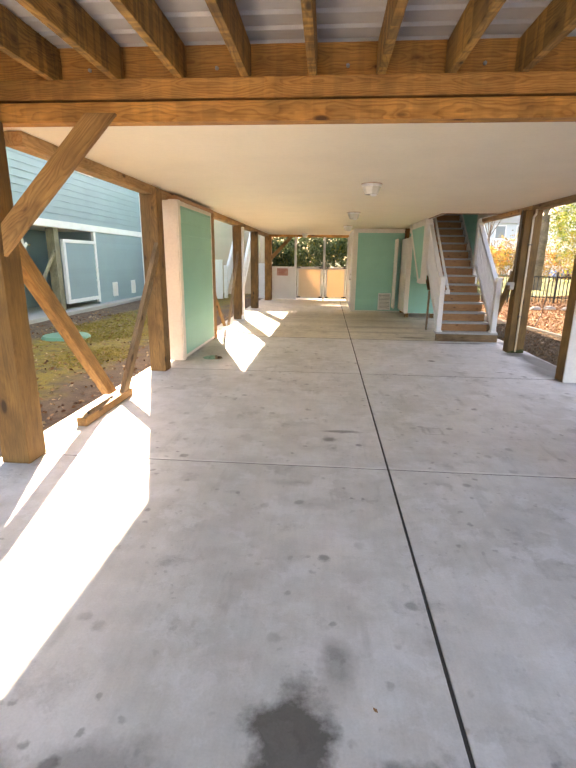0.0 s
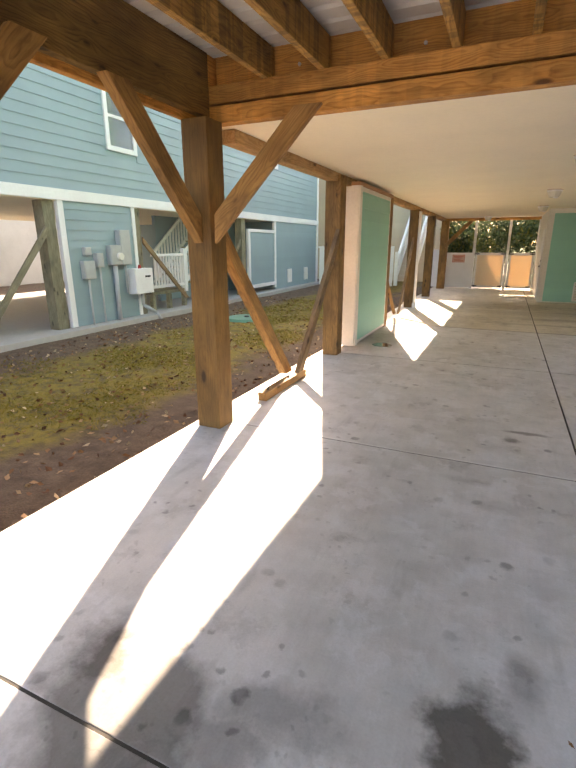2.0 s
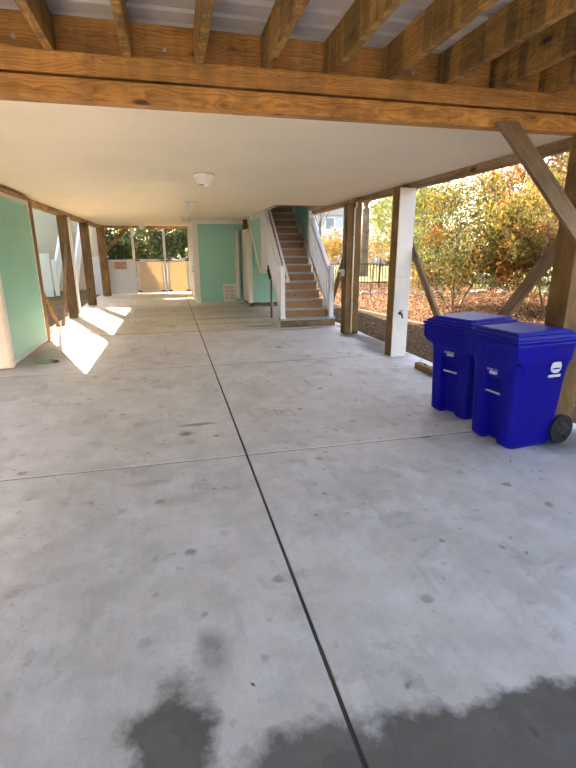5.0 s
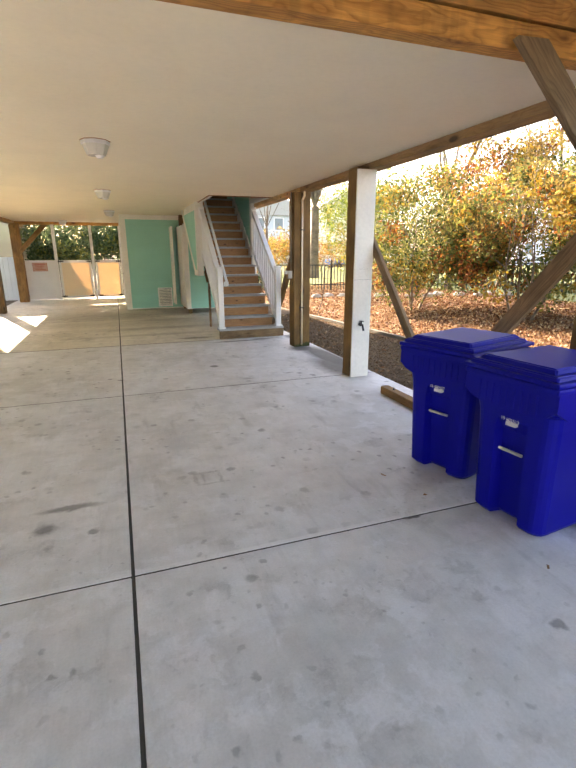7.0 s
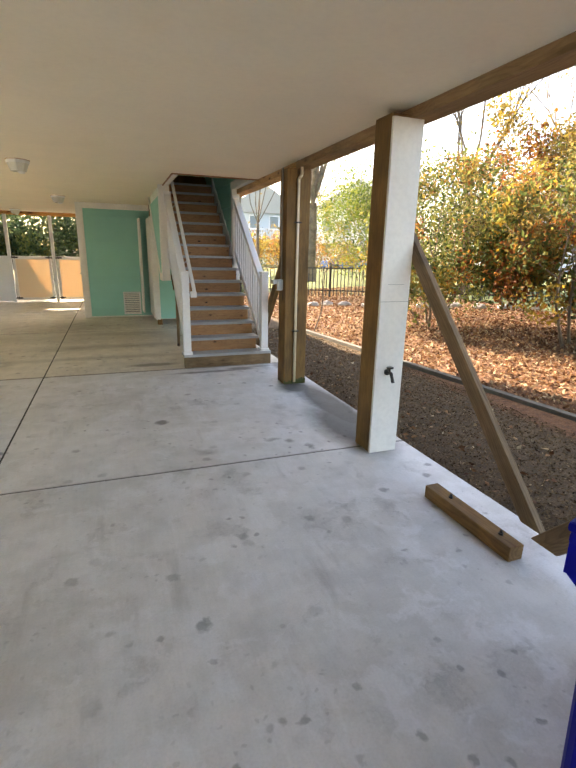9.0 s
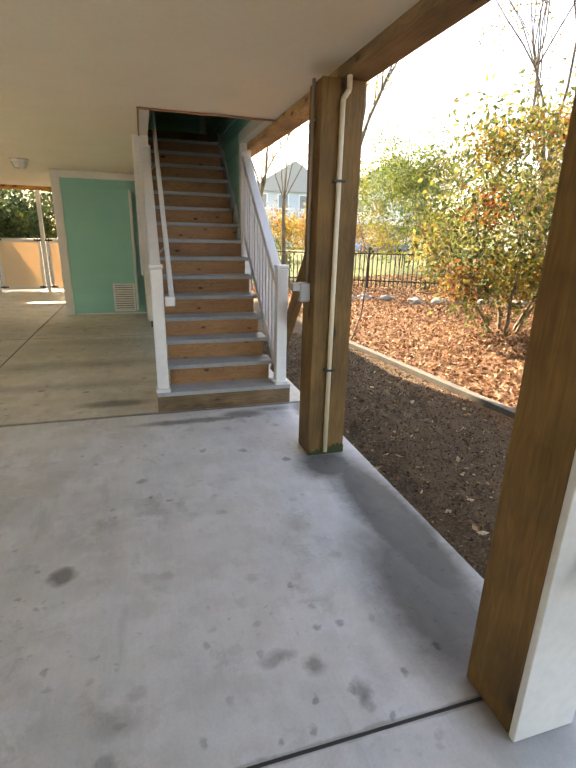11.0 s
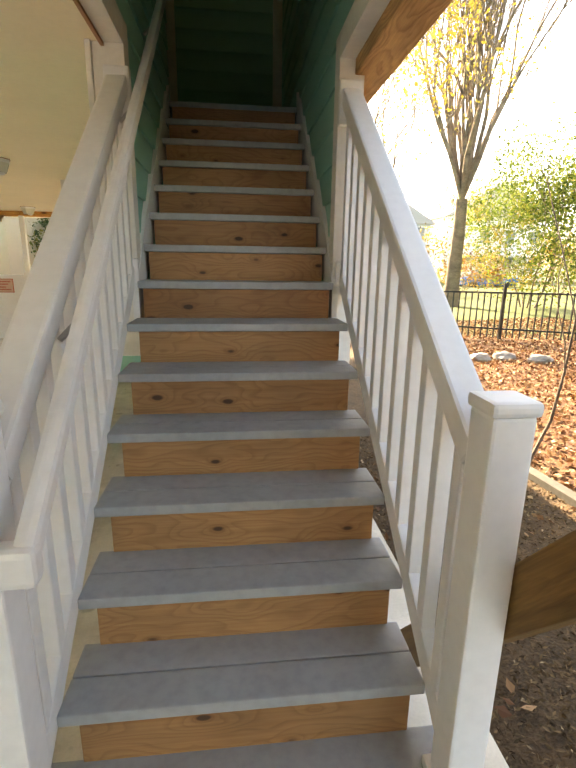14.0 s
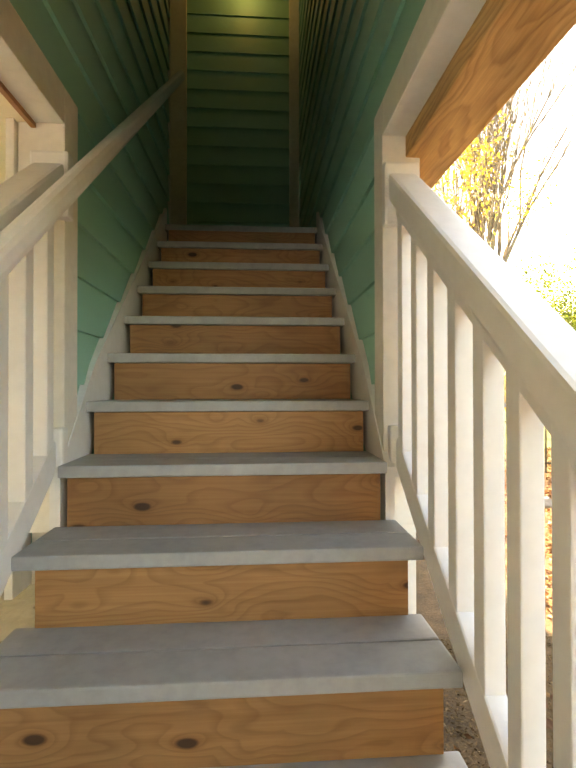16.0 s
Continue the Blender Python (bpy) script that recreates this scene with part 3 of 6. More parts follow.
timber("cross_beam", (-2.52, 2.99, 2.66), (3.9, 2.99, 2.66), 0.115, 0.13, BEAM, label="thick orange-brown sawn cross beam", category="beam", group="cross beams")
timber("cross_beam", (-2.50, 3.0, 2.807), (3.9, 3.0, 2.807), 0.13, 0.13, BEAM, label="thick orange-brown sawn cross beam", category="beam", group="cross beams")
timber("rim_block", (-2.45, 2.935, 2.985), (-2.45, 3.058, 2.985), 0.08, 0.23, BEAM, label="short timber block closing the rim joist corner", category="board")
timber("ledger_board", (-2.52, 3.08, 2.99), (3.86, 3.08, 2.99), 0.04, 0.25, BEAM, label="dark orange-brown ledger board on the house", category="board")
timber("end_beam", (-2.35, 19.0, 2.54), (3.8, 19.0, 2.54), 0.10, 0.10, BEAM, label="brown beam over the gates", category="beam")

# open deck in front: joists and a ribbed roof pan on them
for i in range(13):
    x = -1.90 + 0.467 * i
    timber("joist", (x, -4.0, 2.985), (x, 3.055, 2.985), 0.055, 0.235, JOIST, label="stained treated timber deck joist", category="joist", group="deck joists")
timber("rim_strip", (-2.53, -4.0, 2.66), (-2.53, 2.93, 2.66), 0.06, 0.12, BEAM, label="light orange strip under the rim joist", category="board")
timber("rim_joist", (-2.45, -4.0, 2.875), (-2.45, 2.93, 2.875), 0.08, 0.46, RIMWOOD, label="wide treated timber rim joist", category="joist")
timber("rim_joist", (3.83, -4.0, 2.875), (3.83, 2.93, 2.875), 0.08, 0.46, RIMWOOD, label="wide treated timber rim joist", category="joist")
bm = bmesh.new()
prof = []
y = -4.1
while y < 2.98:
    prof += [(y, 3.112), (y + 0.10, 3.112), (y + 0.115, 3.132), (y + 0.145, 3.132), (y + 0.16, 3.112)]
    y += 0.20
lower = [[bm.verts.new((px, py, pz)) for py, pz in prof] for px in (-2.5, 3.95)]
for i in range(len(prof) - 1):
    bm.faces.new((lower[0][i], lower[0][i + 1], lower[1][i + 1], lower[1][i]))
box(bm, -2.5, -4.1, 3.15, 3.95, 3.05, 3.19)
solo("roof_pan", bm, METAL, "grey ribbed metal pan under the deck boards", "roof", kind="structure")


# ---- posts and braces ----
def square_post(x0, y0, x1, y1, top, label, mat=None, rot=0.0):
    return timber("post", ((x0 + x1) / 2, (y0 + y1) / 2, 0.0), ((x0 + x1) / 2, (y0 + y1) / 2, top), abs(x1 - x0), abs(y1 - y0), mat or POST,
                  label=label, category="post", group="carport posts", bevel=0.008, up=(0, 1, 0))


POST_L = "square treated timber carport post, brown and knotty"
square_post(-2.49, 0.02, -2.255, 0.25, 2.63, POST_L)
square_post(-2.512, 2.66, -2.275, 2.895, 2.59, "square greenish treated timber post with dark knots")
square_post(-2.49, 5.95, -2.255, 6.19, 2.57, POST_L, BROWNPOST)
square_post(-2.42, 8.86, -2.20, 9.08, 2.52, "pale orange square carport post, sunlight put into its colour", SUNPOST)
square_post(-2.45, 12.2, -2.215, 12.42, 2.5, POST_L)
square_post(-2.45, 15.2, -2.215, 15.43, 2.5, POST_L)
square_post(-2.40, 18.4, -2.13, 18.66, 2.5, "pale orange square carport post, sunlight put into its colour", SUNPOST)
square_post(3.50, 2.70, 3.76, 2.93, 2.59, "square greenish treated timber post, damp at the foot")
square_post(3.50, 6.03, 3.74, 6.26, 2.56, "dark square post with a white trim board")
square_post(3.515, 8.19, 3.80, 8.43, 2.52, "dark square post with conduit and mossy foot")


def brace(p0, p1, w, d, mat, label, up=(1, 0, 0)):
    """A diagonal piece cut upright where it meets the post (p0) and level at its other end."""
    ob = timber("brace", p0, p1, w, d, mat, label=label, category="brace", group="knee braces", up=up)
    m = along(p0, p1, up).to_3x3()
    run, side = m.col[0], m.col[1]
    flat = Vector((run.x, run.y, 0)).normalized()
    for v in ob.data.vertices:
        if v.co.x < 0.02:
            v.co.x -= v.co.y * side.dot(flat) / run.dot(flat)
        else:
            v.co.x -= v.co.y * side.z / run.z
    return ob


NEWB = "orange-brown diagonal knee brace bolted to the post"
OLDB = "grey weathered diagonal brace bolted to the post"
brace((-2.40, 2.66, 1.76), (-2.40, 1.84, 2.645), 0.15, 0.085, BRACE, NEWB)
brace((-2.21, 2.635, 1.76), (-1.45, 2.72, 2.592), 0.155, 0.045, BRACE, NEWB, up=(0, 1, 0))
brace((-2.34, 0.27, 1.62), (-2.34, 1.20, 2.66), 0.16, 0.045, BRACE, NEWB)
brace((-2.435, 2.897, 1.88), (-2.435, 4.47, 0.09), 0.14, 0.10, BRACE, NEWB)
brace((-2.29, 6.04, 1.86), (-2.29, 4.55, 0.08), 0.13, 0.06, OLD_BRACE, OLDB)
brace((-2.37, 9.12, 1.3), (-2.30, 10.3, 0.08), 0.10, 0.045, BRACE, NEWB)
brace((-2.30, 12.12, 1.75), (-2.22, 10.35, 0.08), 0.11, 0.045, OLD_BRACE, OLDB)
brace((-2.19, 18.385, 1.60), (-1.36, 18.385, 2.46), 0.14, 0.05, BRACE, NEWB, up=(0, 1, 0))
brace((3.60, 2.665, 1.66), (2.80, 2.86, 2.62), 0.14, 0.045, OLD_BRACE, OLDB, up=(0, 1, 0))
brace((3.66, 2.97, 1.80), (3.66, 4.42, 0.12), 0.13, 0.045, OLD_BRACE, OLDB)
brace((3.77, 6.10, 1.74), (3.77, 4.60, 0.10), 0.11, 0.045, OLD_BRACE, OLDB)
brace((3.72, 8.45, 1.95), (3.72, 9.95, 0.16), 0.14, 0.06, POST, "olive-brown diagonal knee brace bolted to the post")
for y0, x0 in ((3.55, -2.30), (4.5, 3.55)):
    blk = timber("anchor_block", (x0, y0, 0.045), (x0, y0 + 1.15 if x0 < 0 else y0 + 0.75, 0.045), 0.10, 0.09, BRACE, label="short treated timber block bolted to the slab", category="block", group="anchor blocks")

# ---- green panel between two posts ----
panel = thing("partition_panel", (-2.3, 7.5, 0.03), "sea green lap-sided panel with white end board between posts", "partition")
part("core", box(bmesh.new(), -2.41, 6.64, 0.03, -2.20, 8.84, 2.50), TRIM, panel)
siding(panel, (-2.19, 6.76), (0, 1), 1.94, 0.10, 2.42, GREEN, 0.19)
part("end_board", box(bmesh.new(), -2.43, 6.615, 0.025, -2.19, 6.638, 2.50, 0.003), TRIM, panel, "white end board")
part("corner_board", box(bmesh.new(), -2.20, 6.638, 0.025, -2.172, 6.76, 2.50, 0.003), TRIM, panel, "white corner board")
part("top_board", box(bmesh.new(), -2.43, 6.60, 2.50, -2.16, 8.86, 2.55, 0.003), BROWN, panel, "brown cap board")

# ---- stairs ----
RISE, GO, Y1 = 0.19, 0.2367, 9.352
stairs = thing("staircase", (3.06, 9.4, 0), "wooden staircase with grey painted treads and knotty pine risers", "staircase")
for n in range(1, 16):
    y, z = Y1 + GO * (n - 1), RISE * n
    if n == 1:
        timber("riser", (2.452, y + 0.032, 0.076), (3.725, y + 0.032, 0.076), 0.04, 0.152, KICK, stairs)
        box_l, box_r = 2.452, 3.725
    elif n < 8:
        timber("riser", (2.585, y + 0.03, z - RISE / 2 - 0.02), (3.565, y + 0.03, z - RISE / 2 - 0.02), 0.03, RISE - 0.04, RISER, stairs, bevel=0.002)
        box_l, box_r = 2.532, 3.604
    else:
        timber("riser", (2.572, y + 0.03, z - RISE / 2 - 0.02), (3.553, y + 0.03, z - RISE / 2 - 0.02), 0.03, RISE - 0.04, RISER, stairs, bevel=0.002)
        box_l, box_r = 2.548, 3.572
    if n == 15:
        continue
    for k0, k1 in ((0.0, 0.128), (0.132, 0.262)):
        part("tread", box(bmesh.new(), box_l, y + k0, z - 0.038, box_r, y + k1, z, 0.006), TREAD, stairs)
for x0, x1 in ((2.60, 2.637), (3.515, 3.552)):
    pts = [(Y1 + 0.06, 0.0)]
    for n in range(1, 8):
        pts += [(Y1 + 0.05 + GO * (n - 1), RISE * n - 0.04), (Y1 + 0.05 + GO * n, RISE * n - 0.04)]
    pts += [(Y1 + 0.05 + GO * 7, RISE * 7 - 0.35), (Y1 + 0.45, 0.0)]
    part("stringer", prism(bmesh.new(), pts, "x", x0, x1), WHITE, stairs, "white stringer")
# sloped board added to block light that leaks past the risers
timber("soffit", (3.06, 10.95, RISE * 7 - 0.36), (3.06, 13.6, RISE * 7 - 0.36 + 2.65 * RISE / GO), 1.07, 0.03, POST, stairs, "added dark board keeping light out under the stairs")
part("landing", box(bmesh.new(), 1.62, Y1 + GO * 14 + 0.02, 2.81, 3.60, 14.25, 2.85), TREAD, stairs)


# ---- stair rails ----
YW_RAIL = 11.06


def balustrade(x, label):
    rail = thing("stair_railing", (x, 9.42, 0.19), label, "railing", "stair railings")
    slope = RISE / GO
    w = 0.051
    part("newel", box(bmesh.new(), x - w, 9.38, 0.192, x + w, 9.48, 1.30, 0.008), WHITE, rail)
    part("newel_cap", box(bmesh.new(), x - w - 0.008, 9.372, 1.30, x + w + 0.008, 9.488, 1.335, 0.012), WHITE, rail)
    part("newel_foot", box(bmesh.new(), x - w - 0.014, 9.351, 0.19, x + w + 0.014, 9.504, 0.225, 0.008), WHITE, rail)
    ya, yb = 9.48, YW_RAIL
    za = 1.165
    top = lambda y: za + (y - ya) * slope
    timber("top_rail", (x, ya, top(ya)), (x, yb, top(yb)), 0.095, 0.075, WHITE, rail, bevel=0.012)
    timber("sub_rail", (x, ya, top(ya) - 0.06), (x, yb, top(yb) - 0.06), 0.045, 0.06, WHITE, rail)
    timber("bottom_rail", (x, ya, top(ya) - 0.87), (x, yb, top(yb) - 0.87), 0.05, 0.085, WHITE, rail)
    for i in range(12):
        y = ya + 0.085 + i * 0.131
        part("baluster", box(bmesh.new(), x - 0.023, y - 0.023, top(y) - 0.85, x + 0.023, y + 0.023, top(y) - 0.03, 0.004), WHITE, rail)
    part("wall_block", box(bmesh.new(), x - 0.06, yb - 0.02, top(yb) - 0.14, x + 0.06, yb + 0.03, top(yb) + 0.07, 0.01), WHITE, rail)
    part("wall_block", box(bmesh.new(), x - 0.045, yb - 0.02, top(yb) - 0.97, x + 0.045, yb + 0.03, top(yb) - 0.80, 0.01), WHITE, rail)
    return rail


balustrade(2.507, "white vinyl stair railing with square balusters")
balustrade(3.635, "white vinyl stair railing with square balusters")
hand = thing("handrail", (2.62, 9.3, 1.0), "white wall-mounted wooden handrail along the stairs", "handrail")
sl = RISE / GO
timber("rail", (2.625, 9.36, 1.04), (2.625, 12.9, 1.04 + 3.54 * 0.835), 0.045, 0.06, WHITE, hand, bevel=0.018)
part("return_end", box(bmesh.new(), 2.565, 9.33, 0.985, 2.65, 9.385, 1.07, 0.015), WHITE, hand)
for y in (9.9, 10.9, 11.7, 12.5):
    z = 1.04 + (y - 9.36) * 0.835
    part("bracket", rod(bmesh.new(), (2.54, y, z - 0.10), (2.62, y, z - 0.02), 0.009), STEEL, hand)

# ---- stairwell walls ----
stairwell = thing("wall_stairwell", (3.0, 12, 0), "sea green lap-sided stairwell walls with white trim", "wall", kind="structure")
YW = 11.07
under = lambda y: max(0.0, (y - 9.9) * sl - 0.20)
for x0, x1, sx in ((2.40, 2.515, 1), (3.605, 3.72, -1)):
    bm = bmesh.new()
    prism(bm, [(YW + 0.1, 1.10 if sx > 0 else under(YW)), (11.5, 1.10 if sx > 0 else under(11.5)), (14.1 if sx < 0 else 12.93, under(14.1 if sx < 0 else 12.93)), (14.1 if sx < 0 else 12.93, 6.2), (9.83, 6.2), (9.83, 2.70), (YW + 0.1, 2.70)], "x", x0, x1)
    part("wall_core", bm, TRIM, stairwell)
face_l, face_r = 2.516, 3.604
siding(stairwell, (face_l, YW + 0.1), (0, 1), 12.93 - YW - 0.1, 1.20, 2.72, GREEN, 0.19)
siding(stairwell, (face_l, 9.83), (0, 1), 12.93 - 9.83, 2.72, 6.15, GREEN, 0.19)
siding(stairwell, (face_r, 14.22), (0, -1), 14.22 - YW - 0.1, 1.20, 2.72, GREEN, 0.19)
siding(stairwell, (face_r, 14.22), (0, -1), 14.22 - 9.83, 2.72, 6.15, GREEN, 0.19)
part("wall_core", box(bmesh.new(), 1.50, 14.26, 2.79, 3.60, 14.36, 6.2), GREEN, stairwell)
siding(stairwell, (1.60, 14.255), (1, 0), 2.0, 2.86, 6.15, GREEN, 0.19)
part("wall_core", box(bmesh.new(), 1.50, 12.83, 2.79, 2.398, 12.93, 6.2), GREEN, stairwell)
part("wall_core", box(bmesh.new(), 1.50, 12.93, 2.79, 1.60, 14.26, 6.2), TRIM, stairwell)
part("end_board", box(bmesh.new(), 2.40, 12.932, 2.86, 2.535, 12.955, 6.15, 0.003), TRIM, stairwell, "white end board")
part("wall_core", box(bmesh.new(), 3.605, 14.102, 2.67, 3.72, 14.36, 6.2), TRIM, stairwell)
part("wall_core", box(bmesh.new(), 2.40, 9.70, 2.665, 3.72, 9.815, 6.2), GREEN, stairwell)
part("wall_core", box(bmesh.new(), 1.45, 9.6, 6.2, 3.85, 14.4, 6.3), TRIM, stairwell)
for x0, x1 in ((2.516, 2.545), (3.575, 3.604)):
    part("jamb_board", box(bmesh.new(), x0 - 0.117 if x0 < 3 else x0, YW, 1.30, x1 if x0 < 3 else x1 + 0.1, YW + 0.11, 2.72, 0.004), TRIM, stairwell, "white jamb board")
    part("head_board", box(bmesh.new(), x0 - 0.075 if x0 < 3 else x0, 9.815, 2.60, x1 if x0 < 3 else x1 + 0.075, YW - 0.002, 2.72, 0.004), TRIM, stairwell, "white head board")
for x0, x1 in ((2.235, 2.465), (3.49, 3.59)):
    part("corner_board", box(bmesh.new(), x0, 14.20, 2.86, x1, 14.235, 6.15, 0.004), TRIM, stairwell, "white corner board")
for x0, x1 in ((2.517, 2.549), (3.571, 3.603)):
    pts = [(11.03, 1.30), (12.75, 1.30 + 1.72 * sl), (12.75, 1.30 + 1.72 * sl + 0.30), (11.34, 1.30 + 0.31 * sl + 0.30), (11.03, 1.5)]
    part("skirt_board", prism(bmesh.new(), pts, "x", x0, x1), WHITE, stairwell, "white skirt board")
part("front_lip", box(bmesh.new(), 2.44, 9.79, 2.585, 3.66, 9.812, 2.60, 0.002), BROWN, stairwell, "brown edge strip")
part("side_lip", box(bmesh.new(), 2.44, 9.812, 2.585, 2.456, YW, 2.602, 0.002), BROWN, stairwell, "brown edge strip")

# ---- shed, gates and fence at the far end ----
shed = thing("storage_shed", (1.8, 17, 0), "sea green lap-sided storage room with white corner board", "shed")
part("core", box(bmesh.new(), 0.93, 15.03, 0.0, 3.7, 18.9, 2.60), TRIM, shed)
siding(shed, (1.06, 15.025), (1, 0), 2.4, 0.03, 2.47, GREEN, 0.19)
part("corner_board", box(bmesh.new(), 0.91, 15.0, 0.0, 1.05, 15.028, 2.6, 0.004), TRIM, shed, "white corner board")
part("frieze_board", box(bmesh.new(), 1.05, 15.0, 2.475, 3.5, 15.028, 2.6, 0.004), TRIM, shed, "white frieze board")

side = part("side_door", box(bmesh.new(), 0.905, 15.55, 0.03, 0.928, 16.45, 2.08, 0.004), WHITE, shed, "white side door")
part("knob", rod(bmesh.new(), (0.905, 15.63, 1.0), (0.85, 15.63, 1.0), 0.028, 0.022), STEEL, side)
part("lock", rod(bmesh.new(), (0.905, 15.63, 1.16), (0.885, 15.63, 1.16), 0.026), STEEL, side)
for z in (0.35, 1.05, 1.8):
    part("hinge", box(bmesh.new(), 0.896, 16.40, z - 0.05, 0.904, 16.45, z + 0.05), STEEL, side)

gatewall = thing("fence_panel", (-1.6, 18.95, 0), "solid white vinyl fence panel beside the gates", "fence")
part("panel", box(bmesh.new(), -2.2, 18.92, 0.03, -1.24, 18.96, 1.34, 0.004), WHITE, gatewall)
for x in (-1.20, -0.03, 0.93):
    timber("gate_post", (x, 18.95, 0), (x, 18.95, 2.5), 0.09, 0.09, WHITE, label="tall white vinyl gate post", category="post", group="gate posts", up=(0, 1, 0))
VINYL = Mat("thin_cream_vinyl", 0.5)
VINYL.base((0.78, 0.66, 0.50))
_glow = VINYL.n("ShaderNodeBsdfTranslucent", Color=(0.86, 0.69, 0.49, 1))
_mixed = VINYL.n("ShaderNodeMixShader", Fac=0.24)
VINYL.l(VINYL.p.outputs[0], _mixed.inputs[1])
VINYL.l(_glow.outputs[0], _mixed.inputs[2])
VINYL.l(_mixed.outputs[0], VINYL.t.nodes["Material Output"].inputs["Surface"])
VINYL = VINYL.m
for xa, xb in ((-1.13, -0.10), (0.04, 0.87)):
    gate = thing("gate", ((xa + xb) / 2, 18.95, 0.05), "closed white vinyl gate with cream panel", "gate", "gates")
    part("gate_panel", box(bmesh.new(), xa + 0.06, 18.94, 0.1, xb - 0.06, 18.955, 1.28), VINYL, gate)
    for x0, x1, z0, z1 in ((xa, xa + 0.07, 0.06, 1.34), (xb - 0.07, xb, 0.06, 1.34), (xa + 0.07, xb - 0.07, 0.06, 0.13), (xa + 0.07, xb - 0.07, 1.25, 1.34)):
        part("gate_frame", box(bmesh.new(), x0, 18.925, z0, x1, 18.97, z1, 0.005), WHITE, gate)
    for x in (xa + 0.06, xb - 0.06):
        for z in (1.30, 0.12):
            hinge = part("hinge_strap", box(bmesh.new(), x - 0.09, 18.905, z - 0.02, x + 0.09, 18.924, z + 0.02, 0.004), BLACK, gate, "black iron strap")
            part("knuckle", rod(bmesh.new(), (x, 18.905, z - 0.04), (x, 18.905, z + 0.04), 0.012), BLACK, hinge)

# ---- neighbouring house ----
NX = -7.9
nb = thing("neighbour_house", (NX - 3, 11, 0), "grey-blue lap-sided raised house with white bands", "house")
part("upper_wall", box(bmesh.new(), NX - 7.5, -6, 2.6, NX - 0.02, 19.8, 8.3), BLUE, nb)
siding(nb, (NX - 0.016, -6), (0, 1), 25.7, 2.66, 8.3, BLUE, 0.19, gaps=[(13.45, 14.35, 3.55, 4.9), (20.7, 21.7, 4.25, 5.6)])
part("band_board", box(bmesh.new(), NX - 0.03, -6, 2.46, NX + 0.03, 19.85, 2.66, 0.005), WHITE, nb, "white band board")
part("corner_board", box(bmesh.new(), NX - 0.1, 19.68, 0.0, NX + 0.025, 19.83, 8.3, 0.005), WHITE, nb, "white corner board")
# roof is out of view; its height is chosen to shade the yard
part("roof", box(bmesh.new(), NX - 7.9, -6.4, 8.3, NX + 0.45, 20.2, 8.6), KERB, nb)
part("soffit", box(bmesh.new(), NX - 7.5, -6, 2.45, NX - 0.03, 19.8, 2.59), CEIL, nb)
part("slab", box(bmesh.new(), NX - 7.6, -6, -0.3, NX + 0.30, 19.9, 0.02, 0.01), KERB, nb, "concrete slab edge")
part("lower_wall", box(bmesh.new(), NX - 0.12, 6.15, 0.02, NX - 0.03, 8.0, 2.46), BLUE, nb)
siding(nb, (NX - 0.026, 6.15), (0, 1), 1.85, 0.03, 2.46, BLUE, 0.19)
part("lower_wall", box(bmesh.new(), NX - 0.12, 15.5, 0.02, NX - 0.03, 19.8, 2.46), BLUE, nb)
siding(nb, (NX - 0.026, 15.5), (0, 1), 4.17, 0.03, 2.46, BLUE, 0.19)
part("lower_wall", box(bmesh.new(), NX - 0.10, 13.45, 0.25, NX - 0.03, 15.4, 2.1), BLUE, nb)
siding(nb, (NX - 0.026, 13.55), (0, 1), 1.83, 0.32, 2.05, BLUE, 0.19)
for y0, y1, z0, z1 in ((6.02, 6.15, 0.03, 2.46), (8.0, 8.1, 0.03, 2.46), (13.42, 13.55, 0.2, 2.15), (15.38, 15.52, 0.1, 2.46)):
    part("trim_board", box(bmesh.new(), NX - 0.08, y0, z0, NX + 0.01, y1, z1, 0.004), WHITE, nb, "white trim board")
for z0, z1 in ((0.2, 0.32), (2.05, 2.15)):
    part("trim_board", box(bmesh.new(), NX - 0.08, 13.55, z0, NX + 0.012, 15.38, z1, 0.004), WHITE, nb, "white trim board")

